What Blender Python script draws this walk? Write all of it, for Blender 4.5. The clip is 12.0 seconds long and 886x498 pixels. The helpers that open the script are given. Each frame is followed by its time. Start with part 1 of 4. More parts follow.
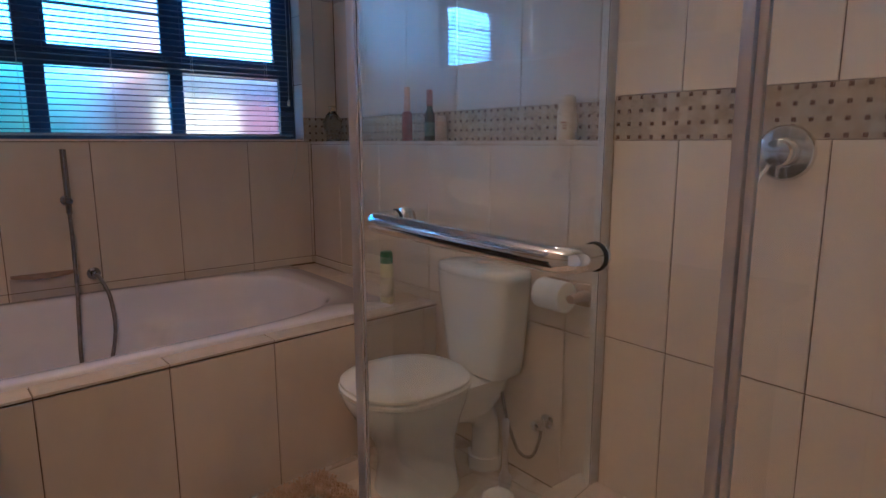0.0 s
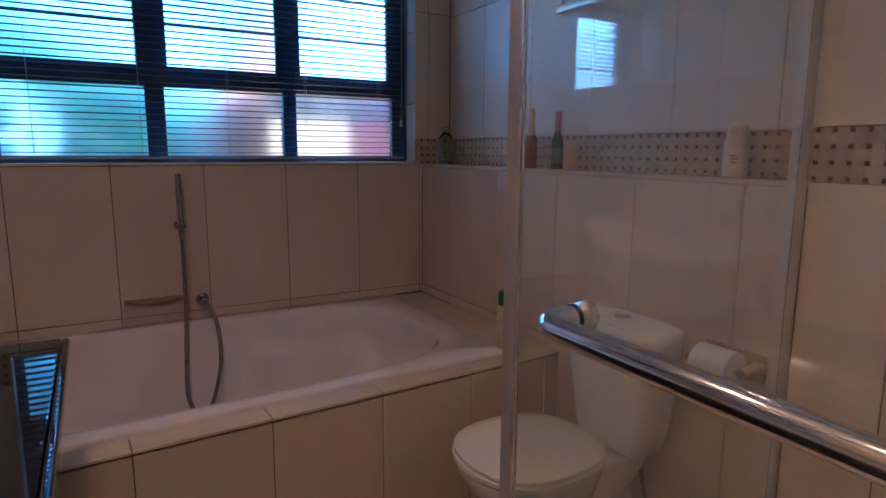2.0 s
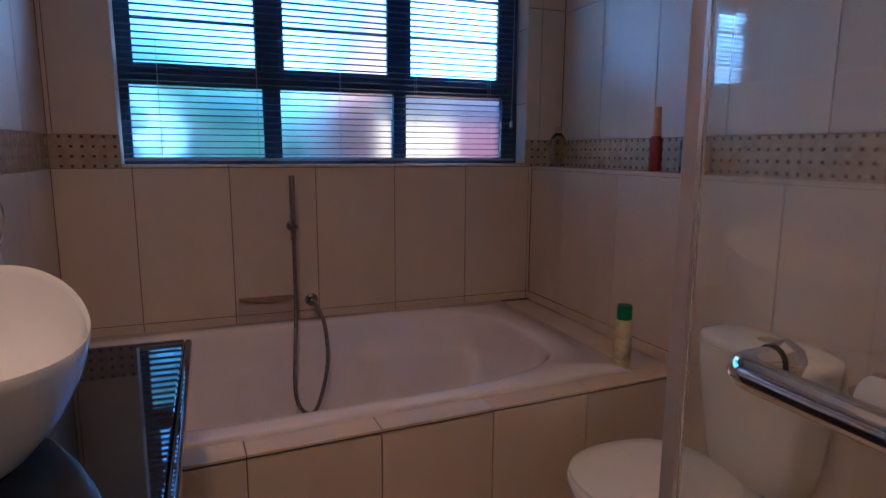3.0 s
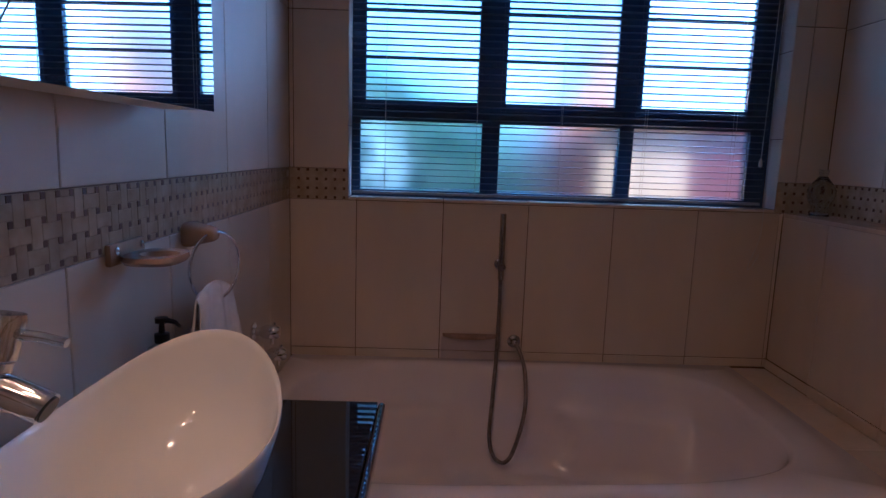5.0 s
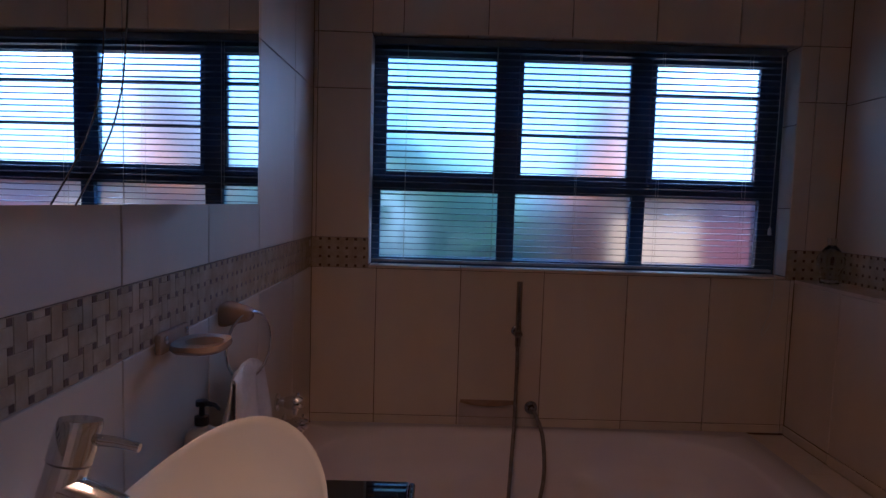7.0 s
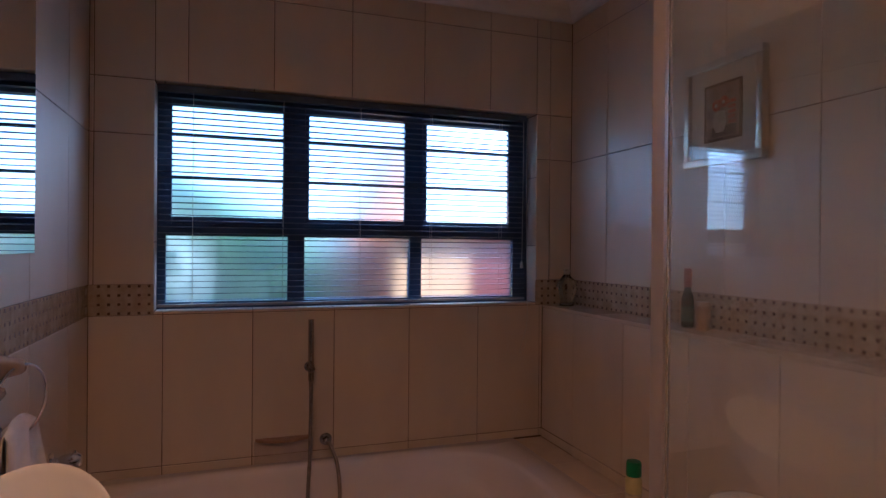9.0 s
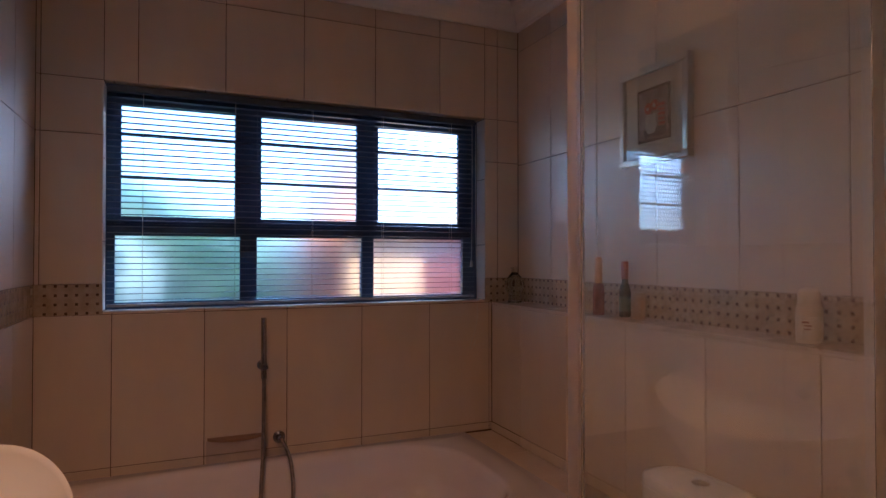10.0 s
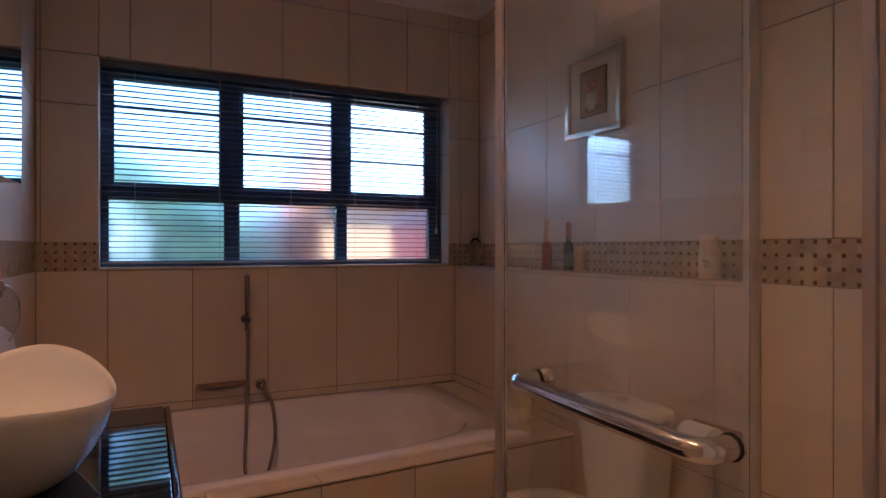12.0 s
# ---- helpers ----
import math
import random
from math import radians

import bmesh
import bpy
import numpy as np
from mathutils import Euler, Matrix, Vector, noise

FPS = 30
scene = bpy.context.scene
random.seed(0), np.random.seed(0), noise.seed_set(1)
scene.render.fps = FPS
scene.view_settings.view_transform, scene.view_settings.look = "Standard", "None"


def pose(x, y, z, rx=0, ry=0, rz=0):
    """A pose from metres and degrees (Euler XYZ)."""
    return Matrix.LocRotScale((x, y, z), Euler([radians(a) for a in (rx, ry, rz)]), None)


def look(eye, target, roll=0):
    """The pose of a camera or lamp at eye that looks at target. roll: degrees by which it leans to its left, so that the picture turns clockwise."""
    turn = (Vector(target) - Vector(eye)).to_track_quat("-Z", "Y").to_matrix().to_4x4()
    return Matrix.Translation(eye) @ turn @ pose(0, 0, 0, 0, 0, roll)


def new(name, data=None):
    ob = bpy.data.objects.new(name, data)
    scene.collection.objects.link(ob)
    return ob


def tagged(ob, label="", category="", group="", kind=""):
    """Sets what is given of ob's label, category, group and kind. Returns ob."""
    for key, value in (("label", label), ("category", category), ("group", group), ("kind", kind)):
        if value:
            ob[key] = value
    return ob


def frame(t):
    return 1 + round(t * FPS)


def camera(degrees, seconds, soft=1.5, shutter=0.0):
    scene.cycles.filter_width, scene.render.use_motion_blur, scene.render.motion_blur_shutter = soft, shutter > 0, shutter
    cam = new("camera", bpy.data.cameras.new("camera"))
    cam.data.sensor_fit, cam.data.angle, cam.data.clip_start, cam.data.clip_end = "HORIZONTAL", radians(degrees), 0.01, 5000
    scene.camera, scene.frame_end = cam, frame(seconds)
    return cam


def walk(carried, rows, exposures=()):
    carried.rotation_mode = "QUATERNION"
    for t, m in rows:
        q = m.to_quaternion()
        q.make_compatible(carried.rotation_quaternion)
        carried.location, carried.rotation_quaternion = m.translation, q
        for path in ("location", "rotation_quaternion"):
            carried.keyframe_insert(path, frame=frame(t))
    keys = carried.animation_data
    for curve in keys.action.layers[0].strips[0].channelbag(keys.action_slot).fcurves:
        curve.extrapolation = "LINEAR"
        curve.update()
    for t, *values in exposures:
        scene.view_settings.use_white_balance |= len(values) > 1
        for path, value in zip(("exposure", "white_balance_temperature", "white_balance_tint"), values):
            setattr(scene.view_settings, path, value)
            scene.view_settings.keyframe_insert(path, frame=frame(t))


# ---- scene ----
cam = camera(72.6, 12.0)
PATH = [
    (0, (0.71, 0.415, 1.208), (1.95, 1.945, 0.861), -0.1),
    (0.5, (0.782, 0.498, 1.25), (2.017, 2.033, 0.903), -0.5),
    (1, (0.803, 0.544, 1.265), (1.997, 2.114, 0.935), -0.4),
    (1.5, (0.785, 0.612, 1.278), (1.884, 2.249, 0.945), -0.5),
    (2, (0.777, 0.681, 1.279), (1.765, 2.39, 0.957), 0.3),
    (2.5, (0.756, 0.717, 1.281), (1.663, 2.471, 0.964), 0.1),
    (3, (0.761, 0.794, 1.283), (1.472, 2.636, 0.962), 0.3),
    (3.5, (0.794, 0.869, 1.286), (1.231, 2.792, 0.953), 0.8),
    (3.7, (0.798, 0.899, 1.281), (1.151, 2.84, 0.953), 1.0),
    (5.3, (0.799, 0.958, 1.432), (0.81, 2.935, 1.129), 1.9),
    (5.5, (0.786, 0.962, 1.442), (0.792, 2.942, 1.163), 1.9),
    (6, (0.763, 0.951, 1.467), (0.761, 2.938, 1.237), 1.9),
    (6.5, (0.752, 0.931, 1.481), (0.743, 2.922, 1.288), 1.7),
    (6.7, (0.744, 0.923, 1.485), (0.737, 2.916, 1.307), 1.7),
    (8.3, (0.738, 0.80, 1.478), (1.136, 2.755, 1.433), 0.9),
    (8.5, (0.733, 0.78, 1.481), (1.225, 2.722, 1.450), 0.6),
    (9, (0.753, 0.702, 1.49), (1.412, 2.59, 1.483), 0.5),
    (9.5, (0.743, 0.671, 1.473), (1.515, 2.516, 1.498), 0.1),
    (10, (0.75, 0.62, 1.436), (1.542, 2.456, 1.465), 0.0),
    (10.5, (0.728, 0.546, 1.415), (1.511, 2.386, 1.448), 0.1),
    (11, (0.675, 0.464, 1.384), (1.472, 2.298, 1.426), 0.1),
    (11.5, (0.653, 0.398, 1.354), (1.475, 2.221, 1.391), 0.0),
    (12, (0.652, 0.342, 1.311), (1.531, 2.139, 1.308), 0.0),
]
EXPOSURES = [(0, 3.5, 3540, -2), (1.5, 3.25, 3640, 1), (2.5, 3.08, 3780, 7), (3.5, 3.05, 3790, 10), (5.5, 2.25, 4020, 18), (6.5, 2.0, 4080, 20), (8.5, 2.45, 4500, 20), (9.5, 2.85, 4700, 20), (10.5, 3.0, 4750, 20), (12, 2.95, 4750, 19)]
walk(cam, [(t, look(eye, target, roll)) for t, eye, target, roll in PATH], EXPOSURES)

# ---- light ----
WALL_L, WALL_W, WALL_R, WALL_U, WALL_B = 0.237, 3.30, 2.172, 2.325, -0.45
FLOOR, LEDGE, CEIL, CORNICE = 0.06, 1.215, 2.70, 2.59
SIDE_Y, FRONT_X = 1.467, 1.285

world = bpy.data.worlds.new("world")
scene.world = world
world.use_nodes = True
wn = world.node_tree.nodes
sky = wn.new("ShaderNodeTexSky")
sky.sky_type, sky.sun_disc = "NISHITA", False
sky.sun_elevation, sky.sun_rotation = radians(31), radians(105)
wn["Background"].inputs["Strength"].default_value = 0.15
world.node_tree.links.new(sky.outputs[0], wn["Background"].inputs["Color"])

sun = new("sun", bpy.data.lights.new("sun", "SUN"))
sun.data.energy, sun.data.angle, sun.data.color = 4.0, radians(0.5), (1, 0.94, 0.86)
sun.matrix_world = look((8, 1.7, 5), (0, 3.9, 0))

# Area lamp added outside to strengthen the sky's light through the window.
sky_boost = new("sky_lamp", bpy.data.lights.new("sky_lamp", "AREA"))
sky_boost.data.shape, sky_boost.data.size, sky_boost.data.size_y, sky_boost.data.energy, sky_boost.data.color = "RECTANGLE", 2.2, 1.6, 26, (0.78, 0.89, 1.0)
sky_boost.matrix_world = look((3.3, 5.1, 3.2), (1.2, 3.4, 1.8))

LAMPS = [(1.62, 0.75, 0.015), (0.52, 0.62, 0.38), (0.68, 1.12, 0.38), (0.60, 1.78, 0.50)]


# ---- materials ----
def material(name, color=(0.8, 0.8, 0.8), rough=0.4, metal=0.0, trans=0.0, ior=1.45, coat=0.0):
    m = bpy.data.materials.new(name)
    m.use_nodes = True
    b = m.node_tree.nodes["Principled BSDF"]
    b.inputs["Base Color"].default_value = (*color, 1)
    b.inputs["Roughness"].default_value = rough
    b.inputs["Metallic"].default_value = metal
    b.inputs["Transmission Weight"].default_value = trans
    b.inputs["IOR"].default_value = ior
    b.inputs["Coat Weight"].default_value = coat
    m.diffuse_color = (*color, 1)
    return m


def vary(m, c1, c2, scale=6.0, detail=4.0, bump=0.0, bump_scale=60.0, stretch=(1, 1, 1), rough=None, per_object=0.0):
    """Colour that drifts between two tones, fine relief and uneven gloss, in world metres."""
    nt = m.node_tree
    n, l = nt.nodes, nt.links
    b = n["Principled BSDF"]
    geo = n.new("ShaderNodeNewGeometry")
    mp = n.new("ShaderNodeMapping")
    mp.inputs["Scale"].default_value = stretch
    l.new(geo.outputs["Position"], mp.inputs["Vector"])
    tex = n.new("ShaderNodeTexNoise")
    tex.inputs["Scale"].default_value, tex.inputs["Detail"].default_value = scale, detail
    l.new(mp.outputs[0], tex.inputs["Vector"])
    ramp = n.new("ShaderNodeValToRGB")
    ramp.color_ramp.elements[0].color, ramp.color_ramp.elements[1].color = (*c1, 1), (*c2, 1)
    ramp.color_ramp.elements[0].position, ramp.color_ramp.elements[1].position = 0.3, 0.7
    l.new(tex.outputs["Fac"], ramp.inputs[0])
    out = ramp.outputs[0]
    if per_object:
        info = n.new("ShaderNodeObjectInfo")
        mr = n.new("ShaderNodeMapRange")
        mr.inputs["To Min"].default_value, mr.inputs["To Max"].default_value = 1 - per_object, 1 + per_object
        l.new(info.outputs["Random"], mr.inputs["Value"])
        hsv = n.new("ShaderNodeHueSaturation")
        l.new(out, hsv.inputs["Color"])
        l.new(mr.outputs[0], hsv.inputs["Value"])
        out = hsv.outputs[0]
    l.new(out, b.inputs["Base Color"])
    if bump:
        t2 = n.new("ShaderNodeTexNoise")
        t2.inputs["Scale"].default_value, t2.inputs["Detail"].default_value = bump_scale, 3
        l.new(mp.outputs[0], t2.inputs["Vector"])
        bp = n.new("ShaderNodeBump")
        bp.inputs["Strength"].default_value, bp.inputs["Distance"].default_value = bump, 0.002
        l.new(t2.outputs["Fac"], bp.inputs["Height"])
        l.new(bp.outputs[0], b.inputs["Normal"])
    if rough:
        mr = n.new("ShaderNodeMapRange")
        mr.inputs["To Min"].default_value, mr.inputs["To Max"].default_value = rough
        l.new(tex.outputs["Fac"], mr.inputs["Value"])
        l.new(mr.outputs[0], b.inputs["Roughness"])
    return m


TILE = vary(material("cream_glazed_tile", coat=0.12), (0.60, 0.50, 0.39), (0.67, 0.57, 0.45), 5, 5, 0.03, 9, (1, 1, 0.35), (0.36, 0.48), 0.05)
TILE.node_tree.nodes["Principled BSDF"].inputs["Coat Roughness"].default_value = 0.10
TILE.node_tree.nodes["Principled BSDF"].inputs["IOR"].default_value = 1.65
EDGE_TILE = vary(material("deck_tile"), (0.60, 0.49, 0.39), (0.67, 0.56, 0.45), 8, 5, 0.1, 30, rough=(0.15, 0.3), per_object=0.05)
GROUT = vary(material("brown_grout", rough=0.9), (0.10, 0.055, 0.045), (0.16, 0.10, 0.08), 20, 5, 0.3, 200)
MOSAIC = vary(material("mosaic_stone"), (0.36, 0.28, 0.19), (0.50, 0.41, 0.30), 26, 3, 0.2, 150, rough=(0.07, 0.22), per_object=0.14)
MOSAIC_GROUT = vary(material("mosaic_grout", rough=0.9), (0.36, 0.29, 0.20), (0.46, 0.38, 0.28), 40, 3)
MOSAIC_DOT = vary(material("mosaic_dot"), (0.06, 0.03, 0.02), (0.14, 0.07, 0.045), 30, 3, 0.2, 150, rough=(0.25, 0.5))
FLOORTILE = vary(material("floor_tile"), (0.48, 0.40, 0.31), (0.58, 0.49, 0.39), 7, 5, 0.15, 40, rough=(0.2, 0.35), per_object=0.05)
PLASTER = vary(material("ceiling_paint", rough=0.8), (0.76, 0.74, 0.71), (0.82, 0.80, 0.77), 4, 4, 0.2, 90)
PORCELAIN = vary(material("white_porcelain", coat=0.5), (0.78, 0.77, 0.75), (0.83, 0.82, 0.80), 3, 2, rough=(0.06, 0.12))
ACRYLIC = vary(material("bath_acrylic", coat=0.7), (0.72, 0.66, 0.70), (0.78, 0.72, 0.76), 3, 3, 0.05, 20, rough=(0.10, 0.2))
SEAT = vary(material("seat_plastic"), (0.75, 0.71, 0.64), (0.80, 0.76, 0.70), 5, 2, rough=(0.15, 0.25))
CHROME = vary(material("chrome", metal=1.0), (0.75, 0.74, 0.74), (0.85, 0.85, 0.85), 20, 3, rough=(0.06, 0.16))
HOSE = vary(material("hose_metal", metal=0.8), (0.17, 0.14, 0.14), (0.27, 0.23, 0.23), 60, 3, 0.6, 500, rough=(0.25, 0.4))
# Chrome darkened in its colour to imitate reflections of the dim room.
DIMROOM_CHROME = vary(material("dim_room_chrome", metal=1.0), (0.30, 0.28, 0.29), (0.42, 0.40, 0.41), 20, 3, rough=(0.12, 0.22))
GRANITE = vary(material("black_granite"), (0.006, 0.006, 0.008), (0.03, 0.03, 0.035), 220, 3, rough=(0.015, 0.03))
GRANITE.node_tree.nodes["Principled BSDF"].inputs["IOR"].default_value = 1.62
# Charcoal paint lifted towards blue to imitate lens veil over the backlit frame.
FRAMEPAINT = vary(material("veiled_charcoal_paint"), (0.045, 0.075, 0.13), (0.060, 0.095, 0.16), 20, 3, 0.1, 80, rough=(0.3, 0.45))
# Dark slat colour also carries the bluish glare spilling from the window.
SLAT = vary(material("veiled_slat_enamel"), (0.07, 0.095, 0.145), (0.10, 0.125, 0.18), 12, 3, rough=(0.28, 0.4))
CORD = vary(material("white_cord", rough=0.7), (0.55, 0.55, 0.52), (0.7, 0.7, 0.66), 50, 2, 0.4, 600)
GLASS = material("clear_glass", (0.97, 0.985, 0.975), 0.0, 0, 1.0, 1.45)
SHOWERGLASS = material("shower_glass", (0.96, 0.985, 0.975), 0.0, 0, 1.0, 1.57)


def glass_veil(m, share):
    """An uneven pale diffuse layer mixed into clear glass to imitate its veiling reflection."""
    n, l = m.node_tree.nodes, m.node_tree.links
    geo, mp, tex, mr = n.new("ShaderNodeNewGeometry"), n.new("ShaderNodeMapping"), n.new("ShaderNodeTexNoise"), n.new("ShaderNodeMapRange")
    mp.inputs["Scale"].default_value = (9, 9, 1.6)
    tex.inputs["Scale"].default_value, tex.inputs["Detail"].default_value = 2.0, 6
    mr.inputs["From Min"].default_value, mr.inputs["From Max"].default_value = 0.3, 0.75
    mr.inputs["To Min"].default_value, mr.inputs["To Max"].default_value = share * 0.5, share * 1.4
    dif, mix = n.new("ShaderNodeBsdfDiffuse"), n.new("ShaderNodeMixShader")
    dif.inputs["Color"].default_value = (0.8, 0.82, 0.82, 1)
    l.new(geo.outputs["Position"], mp.inputs["Vector"])
    l.new(mp.outputs[0], tex.inputs["Vector"])
    l.new(tex.outputs["Fac"], mr.inputs["Value"])
    l.new(mr.outputs[0], mix.inputs[0])
    l.new(n["Principled BSDF"].outputs[0], mix.inputs[1])
    l.new(dif.outputs[0], mix.inputs[2])
    l.new(mix.outputs[0], n["Material Output"].inputs["Surface"])


glass_veil(SHOWERGLASS, 0.018)
SEAL = vary(material("clear_plastic_seal", trans=0.7, ior=1.4), (0.58, 0.53, 0.54), (0.68, 0.63, 0.64), 10, 3, rough=(0.25, 0.4))
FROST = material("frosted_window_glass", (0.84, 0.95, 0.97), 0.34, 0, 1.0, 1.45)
MIRROR = material("mirror_silver", (0.92, 0.93, 0.93), 0.0, 1.0)
SILVER = vary(material("silver_frame_paint", metal=0.7), (0.50, 0.47, 0.42), (0.62, 0.59, 0.54), 30, 4, 0.3, 120, rough=(0.25, 0.4))
PAPER = vary(material("white_paper", rough=0.95), (0.80, 0.79, 0.76), (0.86, 0.85, 0.82), 20, 4, 0.5, 200)
# Beige ceramic with the shade of the backlit mounts put into its colour.
STONEWARE = vary(material("shaded_beige_ceramic"), (0.36, 0.25, 0.17), (0.46, 0.33, 0.23), 15, 4, 0.1, 60, rough=(0.1, 0.2))
TOWEL = vary(material("towel_cotton", rough=1.0), (0.74, 0.71, 0.70), (0.82, 0.79, 0.78), 40, 5, 1.0, 500)
MATFIBRE = vary(material("bath_mat_cotton", rough=1.0), (0.46, 0.30, 0.19), (0.62, 0.44, 0.30), 25, 4, 1.0, 300)
BLACKPLASTIC = vary(material("black_plastic"), (0.012, 0.012, 0.014), (0.022, 0.022, 0.025), 20, 3, rough=(0.25, 0.4))
BRICKRED = vary(material("orange_red_wall", rough=0.9), (0.60, 0.20, 0.08), (0.72, 0.30, 0.13), 3, 4, 0.5, 40)
LEAF = vary(material("hedge_leaf", rough=0.6), (0.09, 0.19, 0.06), (0.18, 0.32, 0.13), 6, 4)
GROUNDM = vary(material("garden_ground", rough=0.95), (0.10, 0.11, 0.07), (0.17, 0.17, 0.11), 2, 5, 0.5, 20)


def plain(name, color, rough=0.4, spread=0.12, **k):
    lo, hi = [c * (1 - spread) for c in color], [min(1, c * (1 + spread)) for c in color]
    return vary(material(name, color, rough, **k), lo, hi, 30, 3, rough=(rough * 0.8, min(1, rough * 1.2)))


# ---- builders ----
def part(name, bm, mat, parent=None, label="", kind="", smooth=None, matrix=None):
    me = bpy.data.meshes.new(name)
    bm.to_mesh(me)
    bm.free()
    me.materials.append(mat)
    if smooth is not None:
        me.shade_smooth()
        me.set_sharp_from_angle(angle=radians(smooth))
    ob = new(name, me)
    if parent:
        ob.parent = parent
    if matrix is not None:
        ob.matrix_basis = matrix
    return tagged(ob, label, kind=kind)


def thing(name, label, category, group="", at=(0, 0, 0)):
    ob = new(name)
    ob.empty_display_size = 0.05
    ob.location = at
    return tagged(ob, label, category, group)


def box(bm, x0, x1, y0, y1, z0, z1, bevel=0.0, seg=2):
    r = bmesh.ops.create_cube(bm, size=1, matrix=Matrix.Translation(((x0 + x1) / 2, (y0 + y1) / 2, (z0 + z1) / 2)) @ Matrix.Diagonal((x1 - x0, y1 - y0, z1 - z0, 1)))
    if bevel:
        es = list({e for v in r["verts"] for e in v.link_edges})
        bmesh.ops.bevel(bm, geom=es, offset=bevel, segments=seg, affect="EDGES", profile=0.6)
    return bm


def boxm(*a, **k):
    return box(bmesh.new(), *a, **k)


def tube(bm, points, radius, sides=12, closed=False, caps=True):
    """A round tube along points."""
    pts = [Vector(p) for p in points]
    rings = []
    n = len(pts)
    up = None
    for i, p in enumerate(pts):
        a = pts[(i - 1) % n] if closed or i else p
        b = pts[(i + 1) % n] if closed or i < n - 1 else p
        d = (b - a).normalized()
        if up is None:
            up = d.orthogonal().normalized()
        up = (up - d * up.dot(d)).normalized()
        side = d.cross(up)
        r = radius(i / max(1, n - 1)) if callable(radius) else radius
        rings.append([bm.verts.new(p + r * (math.cos(2 * math.pi * k / sides) * up + math.sin(2 * math.pi * k / sides) * side)) for k in range(sides)])
    for i in range(n if closed else n - 1):
        r0, r1 = rings[i], rings[(i + 1) % n]
        for k in range(sides):
            bm.faces.new((r0[k], r0[(k + 1) % sides], r1[(k + 1) % sides], r1[k]))
    if caps and not closed:
        bm.faces.new(rings[0][::-1])
        bm.faces.new(rings[-1])
    return bm


def smooth_path(points, steps=8):
    """A Catmull-Rom curve through points."""
    p = [Vector(q) for q in points]
    p = [2 * p[0] - p[1]] + p + [2 * p[-1] - p[-2]]
    out = []
    for i in range(1, len(p) - 2):
        for k in range(steps):
            t = k / steps
            out.append(0.5 * ((2 * p[i]) + (p[i + 1] - p[i - 1]) * t + (2 * p[i - 1] - 5 * p[i] + 4 * p[i + 1] - p[i + 2]) * t * t + (3 * p[i] - p[i - 1] - 3 * p[i + 1] + p[i + 2]) * t ** 3))
    return out + [p[-2]]


def lathe(bm, profile, centre=(0, 0, 0), sides=28, axis="Z"):
    """A turned body: profile of (radius, height)."""
    c = Vector(centre)
    rings = []
    for r, h in profile:
        ring = []
        for k in range(sides):
            a = 2 * math.pi * k / sides
            v = Vector((r * math.cos(a), r * math.sin(a), h))
            if axis == "X":
                v = Vector((v.z, v.x, v.y))
            if axis == "Y":
                v = Vector((v.y, v.z, v.x))
            ring.append(bm.verts.new(c + v))
        rings.append(ring)
    for a, b in zip(rings, rings[1:]):
        for k in range(sides):
            bm.faces.new((a[k], a[(k + 1) % sides], b[(k + 1) % sides], b[k]))
    bm.faces.new(rings[0][::-1])
    bm.faces.new(rings[-1])
    return bm


def loft(bm, loops, cap0=True, cap1=True):
    rings = [[bm.verts.new(p) for p in lp] for lp in loops]
    n = len(rings[0])
    for a, b in zip(rings, rings[1:]):
        for k in range(n):
            bm.faces.new((a[k], a[(k + 1) % n], b[(k + 1) % n], b[k]))
    if cap0:
        bm.faces.new(rings[0][::-1])
    if cap1:
        bm.faces.new(rings[-1])
    return bm


def oval(cx, cy, rx, ry, z, power=2.0, n=48):
    """A superellipse loop; power 2 is an ellipse, larger is squarer."""
    out = []
    for k in range(n):
        a = 2 * math.pi * k / n
        c, s = math.cos(a), math.sin(a)
        out.append((cx + rx * math.copysign(abs(c) ** (2 / power), c), cy + ry * math.copysign(abs(s) ** (2 / power), s), z))
    return out


# ---- walls, floor, ceiling ----
T = 0.12
TH = 0.004


def structure(name, bm, mat, label):
    return part(name, bm, mat, None, label, "structure")


WX0, WX1, WZ0, WZ1 = 0.463, 2.134, 1.226, 2.132
bm = bmesh.new()
box(bm, WALL_L - T, WX0 - 0.0045, WALL_W + TH, WALL_W + 0.22, 0, CEIL)
box(bm, WX1 + 0.0045, WALL_U + T, WALL_W + TH, WALL_W + 0.22, 0, CEIL)
box(bm, WX0 - 0.0045, WX1 + 0.0045, WALL_W + TH, WALL_W + 0.22, 0, WZ0 - 0.0045)
box(bm, WX0 - 0.0045, WX1 + 0.0045, WALL_W + TH, WALL_W + 0.22, WZ1 + 0.0045, CEIL)
wall_window = structure("wall_north", bm, GROUT, "tiled bathroom wall with the window over the bath")
wall_left = structure("wall_west", boxm(WALL_L - T, WALL_L - TH, WALL_B - T, WALL_W + TH, 0, CEIL), GROUT, "tiled wall behind the basin and the mirror cabinet")
bm = bmesh.new()
box(bm, WALL_U + TH, WALL_U + T, WALL_B - T, WALL_W + TH, 0, CEIL)
box(bm, WALL_R + TH, WALL_U + TH, SIDE_Y - 0.02, WALL_W + TH, 0, LEDGE - 0.014)
box(bm, WALL_R + TH, WALL_U + TH, WALL_B, SIDE_Y - 0.02, 0, CEIL)
wall_right = structure("wall_east", bm, GROUT, "tiled wall with a ledge behind the toilet and the shower mixer")
wall_back = structure("wall_south", boxm(WALL_L - T, WALL_U + TH, WALL_B - T, WALL_B, 0, CEIL), PLASTER, "plain painted wall behind the walker")
